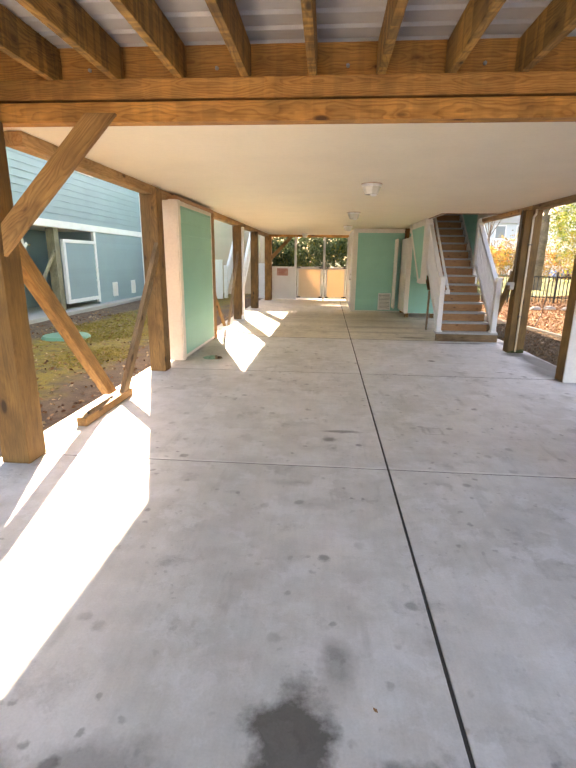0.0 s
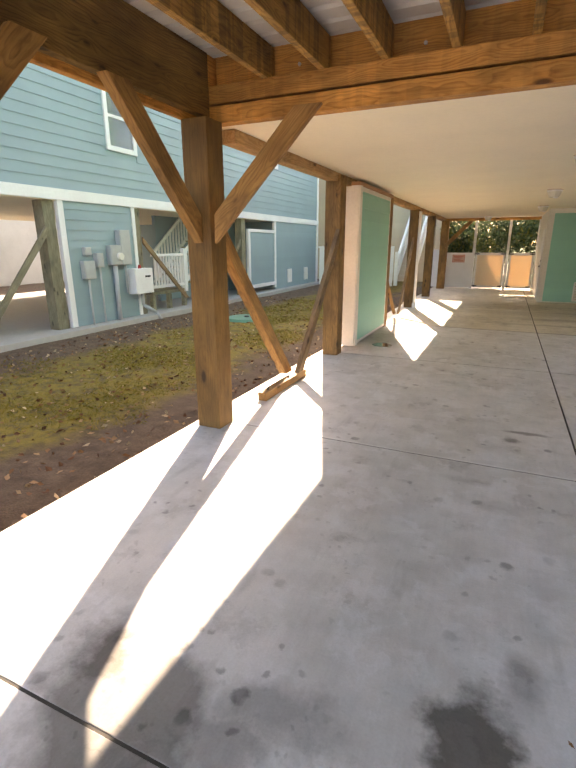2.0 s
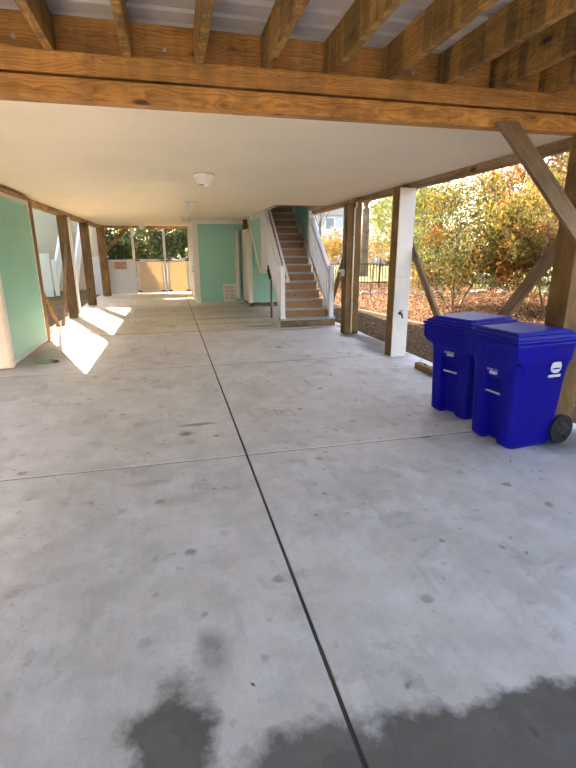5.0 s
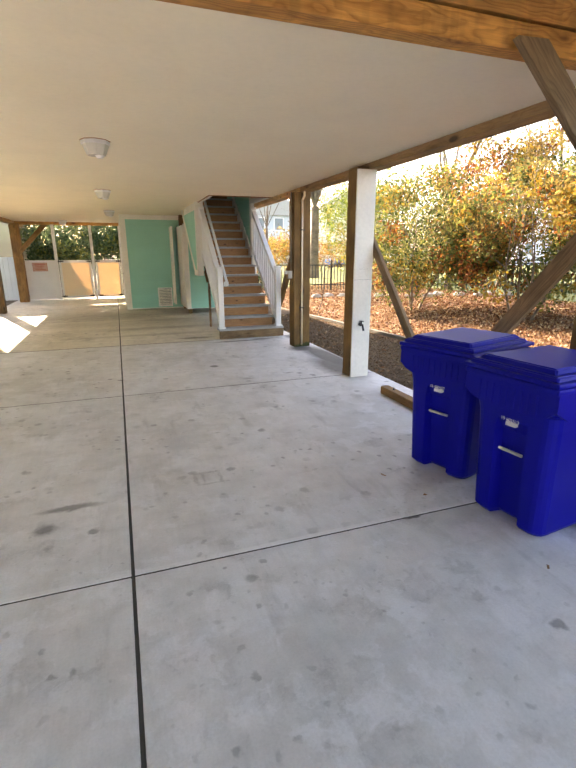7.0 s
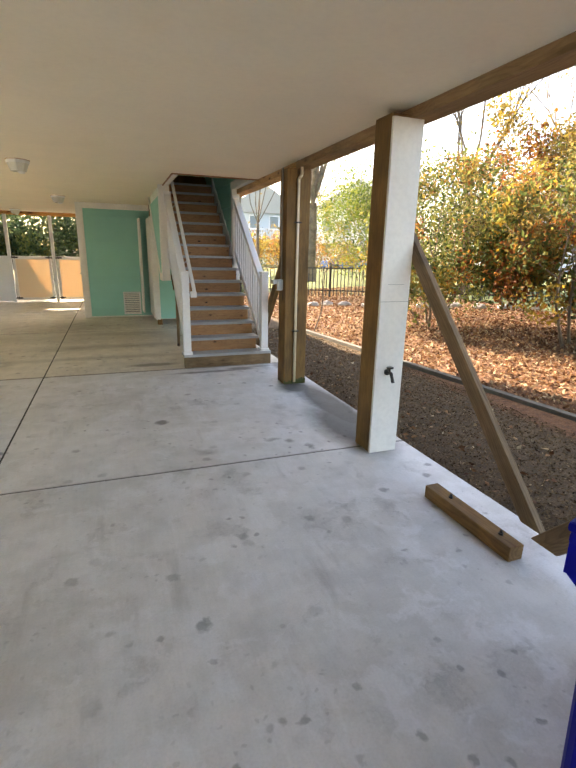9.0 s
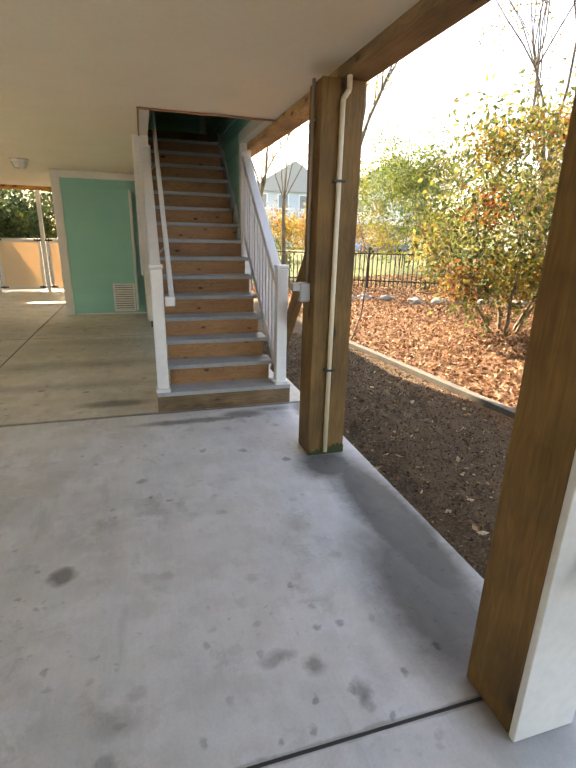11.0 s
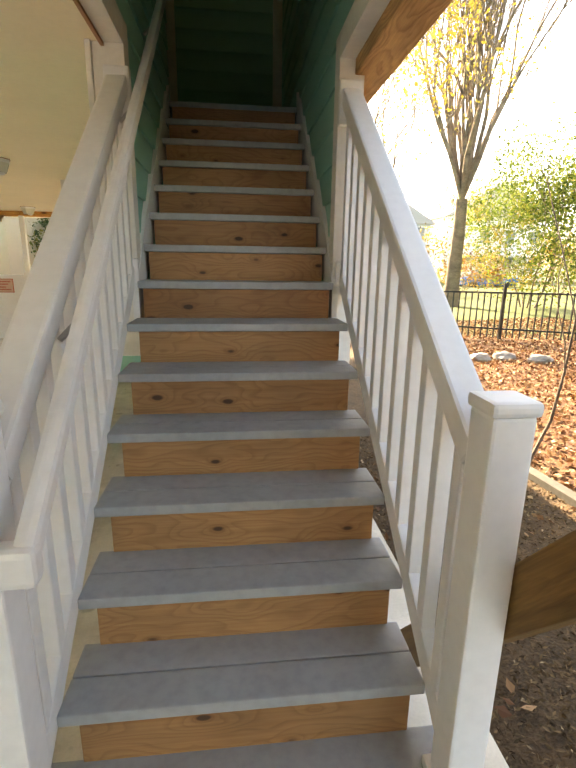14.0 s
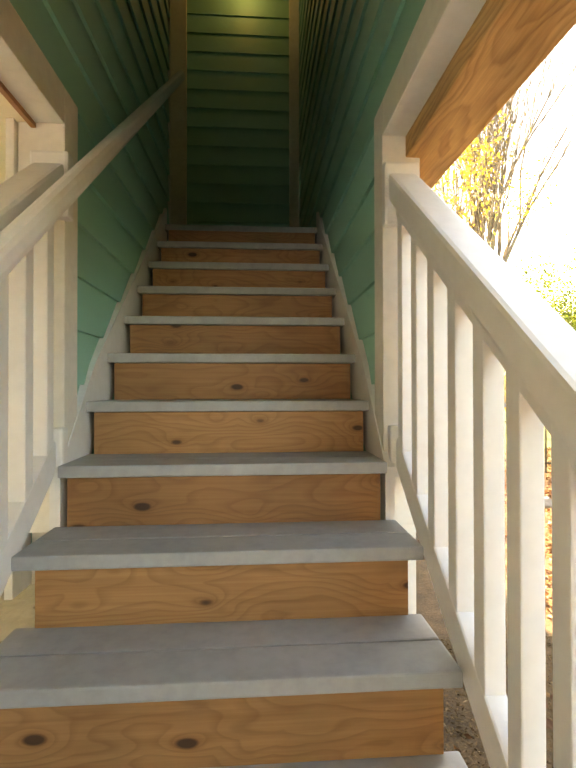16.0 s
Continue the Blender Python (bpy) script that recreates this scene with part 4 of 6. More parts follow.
# ---- recycling bins ----
def wheelie_bin(x, y, turn, mat, label, group, number=""):
    b = thing("wheeled_bin", (0, 0, 0), label, "bin", group)
    bm = bmesh.new()
    # tapered body whose front looks along -x; a channel runs up the middle of the front
    rings = [(0.0, -0.225, 0.235, 0.245), (0.03, -0.255, 0.262, 0.262), (0.58, -0.280, 0.29, 0.279), (0.66, -0.285, 0.30, 0.282),
             (0.745, -0.30, 0.315, 0.292), (0.765, -0.325, 0.325, 0.305), (0.90, -0.335, 0.335, 0.31)]
    loops = []
    for z, xa, xb, hw in rings:
        r = 0.07
        chan = 0.075 if z < 0.5 else (0.05 if z < 0.62 else 0.0)
        pts = []
        for cx, cy, a0 in ((xb - r, hw - r, 0), (xa + r, hw - r, 90)):
            pts += [(cx + r * math.cos(radians(a0 + q * 22.5)), cy + r * math.sin(radians(a0 + q * 22.5)), z) for q in range(5)]
        pts += [(xa, 0.115, z), (xa + chan, 0.095, z), (xa + chan, -0.095, z), (xa, -0.115, z)]
        for cx, cy, a0 in ((xa + r, -hw + r, 180), (xb - r, -hw + r, 270)):
            pts += [(cx + r * math.cos(radians(a0 + q * 22.5)), cy + r * math.sin(radians(a0 + q * 22.5)), z) for q in range(5)]
        loops.append([bm.verts.new(p) for p in pts])
    n = len(loops[0])
    for a, c in zip(loops, loops[1:]):
        for i in range(n):
            bm.faces.new((a[i], a[(i + 1) % n], c[(i + 1) % n], c[i]))
    bm.faces.new(loops[0][::-1])
    bm.faces.new(loops[-1])
    part("body", bm, mat, b)
    # scoop under the lip at the front corners and the ribs beneath it
    scoop = bmesh.new()
    prism(scoop, [(-0.315, 0.80), (-0.27, 0.765), (-0.20, 0.745), (0.20, 0.745), (0.27, 0.765), (0.315, 0.80), (0.315, 0.90), (-0.315, 0.90)], "x", -0.352, -0.30)
    part("front_lip", scoop, mat, b)
    for q in (-1, 1):
        wing = bmesh.new()
        prism(wing, [(-0.35, 0.80), (-0.24, 0.74), (-0.12, 0.80), (-0.12, 0.90), (-0.35, 0.90)], "y", q * 0.306, q * 0.326)
        part("side_wing", wing, mat, b)
    for i in range(9):
        yy = -0.20 + i * 0.05
        part("rib", box(bmesh.new(), -0.358, yy - 0.007, 0.757, -0.351, yy + 0.007, 0.87, 0.003), mat, b)
    part("rim", box(bmesh.new(), -0.362, -0.328, 0.892, 0.35, 0.328, 0.928, 0.012), mat, b)
    lid = bmesh.new()
    box(lid, -0.372, -0.332, 0.931, 0.40, 0.332, 0.958, 0.010)
    for wide, deep, low, high, taper in ((0.70, 0.615, 0.955, 0.985, 0.965), (0.64, 0.54, 0.984, 1.012, 0.90)):
        made = bmesh.ops.create_cube(lid, size=1.0, matrix=Matrix.LocRotScale((-0.005, 0, (low + high) / 2), None, (wide, deep, high - low)))
        for v in made["verts"]:
            if v.co.z > (low + high) / 2:
                v.co.x, v.co.y = v.co.x * taper, v.co.y * taper
        bmesh.ops.bevel(lid, geom=list({e for v in made["verts"] for e in v.link_edges}), offset=0.008, segments=2, affect="EDGES")
    part("lid", lid, mat, b)
    part("handle", rod(bmesh.new(), (0.42, -0.25, 0.94), (0.42, 0.25, 0.94), 0.016), mat, b)
    for q in (-1, 1):
        part("handle_arm", box(bmesh.new(), 0.34, q * 0.23 - 0.02, 0.92, 0.43, q * 0.23 + 0.02, 0.955, 0.008), mat, b)
        wheel = part("wheel", box(rod(bmesh.new(), (0.31, q * 0.245, 0.13), (0.31, q * 0.295, 0.13), 0.128, sides=32), 0.30, q * 0.27 - 0.01, 0.12, 0.32, q * 0.27 + 0.01, 0.14), RUBBER, b, "black rubber wheel")
        part("hub", rod(bmesh.new(), (0.31, q * 0.285, 0.13), (0.31, q * 0.305, 0.13), 0.075, 0.05, 20), BLACK, wheel)
        for a in range(6):
            u = radians(60 * a)
            part("spoke", rod(bmesh.new(), (0.31, q * 0.298, 0.13), (0.31 + 0.10 * math.cos(u), q * 0.298, 0.13 + 0.10 * math.sin(u)), 0.008, sides=6), BLACK, wheel)
    part("axle", rod(bmesh.new(), (0.31, -0.25, 0.13), (0.31, 0.25, 0.13), 0.011), STEEL, b)
    if mat is BIN:
        part("grab_bar", rod(bmesh.new(), (-0.258, -0.084, 0.462), (-0.258, 0.084, 0.462), 0.009), PALE, b, "pale metal lift bar")
        part("label_plate", box(bmesh.new(), -0.2950, -0.040, 0.628, -0.270, 0.030, 0.648), WHITE, b, "white printed plate")
        cu = bpy.data.curves.new("number", "FONT")
        cu.body, cu.size, cu.align_x, cu.extrude = number, 0.031, "CENTER", 0.001
        text = hang(new("number", cu), b, Matrix.Translation((-0.2955, 0, 0.654)) @ Euler((radians(98), 0, radians(-90))).to_matrix().to_4x4())
        cu.materials.append(WHITE)
        text["label"] = "white stencilled number"
        seal = part("round_seal", rod(bmesh.new(), (0.12, -0.300, 0.715), (0.12, -0.284, 0.715), 0.055, sides=28), WHITE, b, "white printed round seal")
        part("seal_wave", box(bmesh.new(), 0.08, -0.3025, 0.695, 0.16, -0.3005, 0.707), mat, seal)
        part("word_bar", box(bmesh.new(), 0.055, -0.2935, 0.625, 0.185, -0.282, 0.645), WHITE, b, "white printed word")
    b.matrix_basis = pose(x, y, 0, 0, 0, turn) @ Matrix.Diagonal((1.0, 0.92, 1.0, 1.0))
    return b


PALE = plain("pale_metal", (0.55, 0.53, 0.47), 0.45, 0.2)
wheelie_bin(3.06, 2.67, 7, BIN, "blue plastic wheeled recycling bin with closed lid", "recycling bins", "19 601513")
wheelie_bin(3.085, 3.43, 17, BIN, "blue plastic wheeled recycling bin beside its twin", "recycling bins", "15 600657")
wheelie_bin(3.64, 1.60, 8, BIN_GREEN, "dark green plastic wheeled rubbish bin by the post", "rubbish bins")

# ---- post dressings ----
case = thing("post_casing", (3.6, 6.0, 0), "white trim board on the carport post", "trim")
part("front_board", box(bmesh.new(), 3.495, 6.0, 0.004, 3.745, 6.026, 2.53, 0.004), TRIM, case)
part("splice_line", box(bmesh.new(), 3.497, 5.997, 1.255, 3.743, 5.9995, 1.259), KERB, case, "thin joint in the board")
part("splice_line", box(bmesh.new(), 3.55, 5.997, 1.385, 3.69, 5.9995, 1.388), KERB, case, "thin joint in the board")
tap = thing("garden_tap", (3.6, 5.99, 0.7), "old brass and iron outdoor tap on white board", "tap")
part("flange", rod(bmesh.new(), (3.60, 5.999, 0.70), (3.60, 5.985, 0.70), 0.026), BLACK, tap)
part("spout", rod(rod(bmesh.new(), (3.60, 5.99, 0.70), (3.60, 5.93, 0.70), 0.013), (3.60, 5.935, 0.70), (3.605, 5.905, 0.63), 0.013), BLACK, tap)
part("tap_wheel", rod(rod(bmesh.new(), (3.60, 5.955, 0.70), (3.60, 5.955, 0.74), 0.006), (3.60, 5.955, 0.738), (3.60, 5.955, 0.748), 0.028), BLACK, tap)

pipe = thing("drain_pipe", (3.64, 8.17, 0.02), "thin cream plastic drain pipe strapped to the post", "pipe")
bm = bmesh.new()
for a, c in (((3.645, 8.17, 0.03), (3.645, 8.17, 2.40)), ((3.645, 8.17, 2.40), (3.68, 8.165, 2.455)), ((3.68, 8.165, 2.455), (3.68, 8.165, 2.585))):
    rod(bm, a, c, 0.017, sides=14)
part("tube", bm, CREAM, pipe, smooth=True)
for z in (0.68, 1.94):
    part("strap", box(bmesh.new(), 3.605, 8.148, z - 0.008, 3.685, 8.19, z + 0.008, 0.003), BLACK, pipe, "dark strap")
outlet = thing("outdoor_socket", (3.48, 8.3, 1.2), "grey weatherproof electrical socket box on the post", "socket")
part("box", box(bmesh.new(), 3.435, 8.255, 1.16, 3.512, 8.355, 1.29, 0.012), GREYBOX, outlet)
part("cover", box(bmesh.new(), 3.385, 8.262, 1.235, 3.436, 8.348, 1.285, 0.006), GREYBOX, outlet, "open hinged cover")
part("face_plate", box(bmesh.new(), 3.420, 8.265, 1.17, 3.436, 8.345, 1.235, 0.003), BRACE, outlet, "orange-brown face plate")
conduit = thing("conduit", (3.5, 8.3, 1.3), "grey conduit running up the post to the beam", "conduit")
part("tube", rod(bmesh.new(), (3.498, 8.30, 1.285), (3.498, 8.30, 2.53), 0.0105), DULL, conduit, smooth=True)
for z in (1.75, 2.3):
    part("clip", box(bmesh.new(), 3.486, 8.283, z - 0.006, 3.514, 8.317, z + 0.006, 0.003), DULL, conduit)
MOSS = plain("moss_green_growth", (0.055, 0.065, 0.02), 0.95)
bm = bmesh.new()
for i in range(60):
    a = i / 60
    px = 3.515 + 0.285 * a
    box(bm, px, 8.183, 0.004, px + 0.006, 8.1895, 0.02 + 0.05 * abs(noise.noise((px * 30, 0, 0))) + 0.04 * a)
solo("moss", bm, MOSS, "green moss at the foot of the damp post", "moss", kind="stuff")

gas = thing("gutter_pipe", (-2.2, 12.15, 0), "white plastic downpipe on the carport post", "pipe")
part("tube", rod(bmesh.new(), (-2.17, 12.17, 0.02), (-2.17, 12.17, 2.45), 0.035), WHITE, gas, smooth=True)
part("shoe", box(bmesh.new(), -2.22, 12.12, 0.004, -2.12, 12.22, 0.13, 0.01), WHITE, gas)

# bolts on the anchor blocks and braces
for x, y, z in ((-2.30, 3.7, 0.09), (-2.30, 4.25, 0.09), (3.55, 4.62, 0.09), (3.55, 5.05, 0.09)):
    bolt = thing("anchor_bolt", (x, y, z), "dark steel anchor bolt with nut", "bolt", "anchor bolts")
    part("shank", rod(bmesh.new(), (x, y, z - 0.01), (x, y, z + 0.028), 0.007, sides=8), BLACK, bolt)
    part("nut", rod(bmesh.new(), (x, y, z), (x, y, z + 0.012), 0.014, sides=6), BLACK, bolt)
BOLTS = [(-2.37, 2.575, 1.80), (3.58, 2.643, 1.72)]
for x, y, z in BOLTS:
    solo("lag_bolt", rod(bmesh.new(), (x, y, z), (x, y - 0.02, z), 0.014, sides=6), STEEL, "galvanised bolt head in the brace", "bolt", "brace bolts")
for x in (-1.66, -0.72, 0.21, 1.14, 2.07, 3.0):
    solo("ledger_bolt", rod(bmesh.new(), (x, 3.062, 2.965), (x, 3.045, 2.965), 0.013, sides=6), STEEL, "galvanised bolt head in the ledger board", "bolt", "ledger bolts")

# ---- ceiling fittings ----
def motion_lamp(x, y):
    d = thing("ceiling_lamp", (x, y, 2.6), "white octagonal ceiling lamp with clear cover", "lamp", "ceiling lamps")
    part("base", rod(bmesh.new(), (x, y, 2.603), (x, y, 2.565), 0.13, 0.128, 8), WHITE, d)
    part("cover", rod(bmesh.new(), (x, y, 2.565), (x, y, 2.475), 0.122, 0.085, 8), GLASSY, d, "milky ribbed cover")
    part("seam", rod(bmesh.new(), (x, y, 2.6045), (x, y, 2.598), 0.137, 0.137, 8), BROWN, d, "thin dark gasket")
    part("bulb_cap", rod(bmesh.new(), (x + 0.03, y, 2.476), (x + 0.03, y, 2.455), 0.045, 0.03, 10), WHITE, d)


GLASSY = paint_mat("milky_plastic", (0.72, 0.70, 0.62), 0.25, 0.1)
for x, y in ((0.65, 5.87), (0.625, 9.71), (0.68, 13.88), (-0.8, 18.3)):
    motion_lamp(x, y)

# ---- far end: sign, hardware, vent, cupboard ----
sign = thing("warning_sign", (-1.72, 18.9, 1.1), "small pink and white rectangular notice on the fence", "sign")
RED = plain("faded_red_print", (0.50, 0.14, 0.09), 0.6)
part("frame", box(bmesh.new(), -1.95, 18.902, 0.98, -1.50, 18.918, 1.26, 0.003), RED, sign, "dark red frame")
part("plate", box(bmesh.new(), -1.935, 18.897, 0.995, -1.515, 18.9025, 1.245), plain("pink_sign_paint", (0.62, 0.40, 0.32), 0.6), sign)
for i, z in enumerate((1.20, 1.15, 1.09, 1.04)):
    part("text_line", box(bmesh.new(), -1.90 + 0.03 * (i % 2), 18.893, z - 0.012, -1.55 - 0.05 * (i % 3), 18.8975, z + 0.012), RED, sign)
vent = thing("wall_vent", (2.0, 15.0, 0.33), "white louvred flood vent low in the wall", "vent", "flood vents")
for a in ((1.80, 0.06, 1.83, 0.60), (2.17, 0.06, 2.20, 0.60), (1.83, 0.06, 2.17, 0.085), (1.83, 0.575, 2.17, 0.60)):
    part("frame", box(bmesh.new(), a[0], 14.962, a[1], a[2], 15.004, a[3], 0.003), WHITE, vent)
# grey sheet that puts the shade between the louvres into colour
part("backing", box(bmesh.new(), 1.83, 14.990, 0.085, 2.17, 15.003, 0.575), BLIND, vent, "grey sheet standing for shade behind the louvres")
for i in range(11):
    part("louvre", box(bmesh.new(), 1.83, 14.968, 0.09 + i * 0.0445, 2.17, 14.986, 0.118 + i * 0.0445, 0.003), TRIM, vent)

cup = thing("cupboard_enclosure", (2.75, 14.2, 0), "white and sea green cupboard under the stairs, door ajar", "cupboard")
part("core", box(bmesh.new(), 2.44, 13.50, 0.13, 3.5, 14.68, 2.28), TRIM, cup)
siding(cup, (2.53, 13.495), (1, 0), 0.9, 0.14, 2.28, GREEN, 0.19)
part("corner_board", box(bmesh.new(), 2.42, 13.475, 0.12, 2.53, 13.50, 2.30, 0.004), TRIM, cup, "white corner board")
door = part("door", box(bmesh.new(), 2.225, 14.45, 0.16, 2.265, 14.98, 2.28, 0.006), TRIM, cup, "white door standing ajar")
part("side_panel", box(bmesh.new(), 2.40, 13.53, 0.14, 2.437, 14.68, 2.27, 0.004), TRIM, cup, "white side panel")
for z in (0.5, 1.9):
    part("hinge", box(bmesh.new(), 2.40, 13.60, z - 0.05, 2.408, 13.64, z + 0.05), STEEL, door)
part("foot", box(bmesh.new(), 2.46, 13.52, 0.0, 2.56, 13.62, 0.13), POST, cup)
part("foot", box(bmesh.new(), 3.2, 13.52, 0.0, 3.3, 13.62, 0.13), POST, cup)
square_post(2.50, 14.72, 2.62, 14.9, 2.6, "dark post behind the white cupboard panels")
timber("stair_prop", (2.58, 10.98, 0.0), (2.58, 10.98, 0.95), 0.045, 0.045, OLD_BRACE, label="thin rusty brown prop under the stairs", category="prop", up=(0, 1, 0))

# ---- outside face of the stair enclosure ----
encl = thing("wall_stair_side", (2.4, 12, 1.1), "sea green panel with white trim under the stairs", "wall", kind="structure")
bm = bmesh.new()
prism(bm, [(11.17, 1.22), (11.50, 1.22), (13.0, 2.45), (11.17, 2.45)], "x", 2.385, 2.398)
part("panel", bm, GREEN, encl)
part("trim_board", box(bmesh.new(), 2.372, 11.05, 1.10, 2.398, 11.17, 2.604, 0.003), TRIM, encl)
part("trim_board", box(bmesh.new(), 2.372, 11.17, 1.10, 2.398, 11.56, 1.22, 0.003), TRIM, encl)
timber("trim_board", (2.384, 11.50, 1.20), (2.384, 13.16, 2.57), 0.026, 0.10, TRIM, encl)

# ---- landing lamp and fittings in the stairwell ----
lamp = thing("landing_lamp", (3.06, 13.75, 5.6), "small warm wall lamp over the stair landing", "lamp")
part("globe", rod(bmesh.new(), (3.06, 14.25, 5.85), (3.06, 14.1, 5.85), 0.06, 0.06, 16), GLASSY, lamp)
bulb = bpy.data.lights.new("landing_bulb", "POINT")
bulb.energy, bulb.color, bulb.shadow_soft_size = 0.2, (1.0, 0.60, 0.22), 0.06
bulb_ob = new("landing_bulb", bulb)
bulb_ob.location = (3.06, 14.0, 5.72)
socket = thing("wall_socket", (2.96, 14.0, 3.4), "white socket plate low on the landing wall", "socket")
part("plate", box(bmesh.new(), 2.86, 14.215, 2.88, 2.985, 14.236, 3.06, 0.004), TRIM, socket)

# ---- neighbour details ----
def sash_window(y0, y1, z0, z1):
    w = thing("window", (NX, (y0 + y1) / 2, z0), "white framed sash window with pale curtain behind glass", "window", "neighbour windows")
    for a, c, e, f in ((y0, y0 + 0.1, z0, z1), (y1 - 0.1, y1, z0, z1), (y0 + 0.1, y1 - 0.1, z0, z0 + 0.1), (y0 + 0.1, y1 - 0.1, z1 - 0.1, z1)):
        part("casing", box(bmesh.new(), NX - 0.018, a, e, NX + 0.03, c, f, 0.004), WHITE, w)
    zm = (z0 + z1) / 2
    part("meeting_rail", box(bmesh.new(), NX - 0.015, y0 + 0.1, zm - 0.03, NX + 0.012, y1 - 0.1, zm + 0.03, 0.003), WHITE, w)
    for e, f in ((z0 + 0.1, zm - 0.03), (zm + 0.03, z1 - 0.1)):
        part("pane", box(bmesh.new(), NX - 0.012, y0 + 0.1, e, NX - 0.006, y1 - 0.1, f), PANE, w)
    for i in range(int((z1 - z0 - 0.2) / 0.05)):
        part("blind_slat", box(bmesh.new(), NX - 0.0185, y0 + 0.1, z0 + 0.105 + i * 0.05, NX - 0.0135, y1 - 0.1, z0 + 0.145 + i * 0.05), BLIND, w)


PANE = Mat("window_glass", 0.05)
PANE.p.inputs["Base Color"].default_value = (0.6, 0.68, 0.7, 1)
PANE.p.inputs["Transmission Weight"].default_value = 0.9
PANE = PANE.m
sash_window(7.45, 8.35, 3.55, 4.9)
sash_window(14.7, 15.7, 4.22, 5.6)
NPOST = timber_mat("pale_treated_post", (0.40, 0.36, 0.24), (0.33, 0.29, 0.185), (0.22, 0.19, 0.12))
for y in (-4.6, -1.0, 2.4, 5.86, 8.2, 13.2):
    timber("post", (NX - 0.18, y, 0.02), (NX - 0.18, y, 2.46), 0.25, 0.25, NPOST, label="pale greenish square post of the neighbouring house", category="post", group="neighbour posts", up=(0, 1, 0))
for y in (-4.6, 2.4, 8.2, 14.0, 19.4):
    timber("post", (NX - 7.2, y, 0.02), (NX - 7.2, y, 2.46), 0.25, 0.25, NPOST, label="pale greenish square post of the neighbouring house", category="post", group="neighbour posts", up=(0, 1, 0))
brace((NX - 0.02, 5.72, 1.90), (NX - 0.02, 4.2, 0.10), 0.11, 0.05, NPOST, "pale diagonal brace on the neighbouring post")
brace((NX + 0.0, 8.30, 1.75), (NX + 0.0, 9.9, 0.25), 0.10, 0.05, OLD_BRACE, "brown diagonal brace on the neighbouring post")
brace((NX - 0.10, 13.05, 1.75), (NX - 0.10, 12.2, 0.8), 0.10, 0.05, NPOST, "pale diagonal brace on the neighbouring post")
brace((NX - 6.9, 6.0, 1.9), (NX - 6.9, 3.6, 0.1), 0.12, 0.05, BRACE, "brown diagonal brace under the neighbouring house")
for y0, y1, z0, z1, d, lab in ((6.40, 6.69, 0.97, 1.33, 0.10, "grey flat electrical box on blue siding"), (6.49, 6.66, 1.44, 1.60, 0.07, "small grey junction box on blue siding"),
                               (6.76, 6.94, 1.19, 1.48, 0.10, "grey isolator box on blue siding"), (7.44, 7.76, 1.22, 1.96, 0.12, "tall grey electrical panel on blue siding"),
                               (7.14, 7.46, 1.22, 1.64, 0.12, "grey electricity meter box on blue siding"), (7.70, 8.30, 0.55, 1.12, 0.22, "white control cabinet with red beacon")):
    e = thing("electrical_box", (NX, (y0 + y1) / 2, z0), lab, "electrical box", "utility boxes")
    part("case", box(bmesh.new(), NX - 0.01, y0, z0, NX + d, y1, z1, 0.008), WHITE if d > 0.2 else GREYBOX, e)
    part("lid", box(bmesh.new(), NX + d, y0 + 0.015, z0 + 0.015, NX + d + 0.012, y1 - 0.015, z1 - 0.015, 0.004), WHITE if d > 0.2 else GREYBOX, e)
    if d > 0.2:
        part("beacon", rod(bmesh.new(), (NX + 0.12, y0 + 0.28, z1), (NX + 0.12, y0 + 0.28, z1 + 0.08), 0.04, 0.03), plain("red_lens", (0.5, 0.02, 0.02), 0.3), e, "red beacon")
        part("logo_bar", box(bmesh.new(), NX + d + 0.012, y0 + 0.32, z1 - 0.2, NX + d + 0.015, y1 - 0.1, z1 - 0.16), BLACK, e)
    if lab.startswith("grey electricity"):
        part("dial", rod(bmesh.new(), (NX + d, 7.38, 1.40), (NX + d + 0.07, 7.38, 1.40), 0.085, 0.075, 20), GLASSY, e, "round meter dome")
for y, z0, z1, r in ((6.52, 0.0, 0.97, 0.022), (6.85, 0.0, 1.19, 0.02), (7.28, 0.0, 1.22, 0.05), (7.60, 0.6, 1.22, 0.025)):
    solo("conduit", rod(bmesh.new(), (NX + 0.06, y, z0), (NX + 0.06, y, z1), r), PVC, "grey plastic conduit down the blue siding", "conduit", "conduits", smooth=True)
bm = rod(bmesh.new(), (NX + 0.12, 8.0, 0.55), (NX + 0.12, 8.0, 0.28), 0.04)
rod(rod(bm, (NX + 0.12, 8.0, 0.28), (NX + 0.25, 8.28, 0.08), 0.04), (NX + 0.25, 8.28, 0.08), (NX + 0.33, 8.36, -0.12), 0.04)
solo("conduit", bm, PVC, "bent grey conduit into the ground", "conduit", "conduits", smooth=True)
for y in (16.75, 18.45):
    v = thing("wall_vent", (NX, y, 0.1), "white louvred flood vent low in blue siding", "vent", "flood vents")
    part("frame", box(bmesh.new(), NX - 0.01, y - 0.2, 0.2, NX + 0.015, y + 0.2, 0.72, 0.004), WHITE, v)
    for i in range(9):
        part("louvre", box(bmesh.new(), NX + 0.012, y - 0.17, 0.23 + i * 0.052, NX + 0.025, y + 0.17, 0.26 + i * 0.052), TRIM, v)
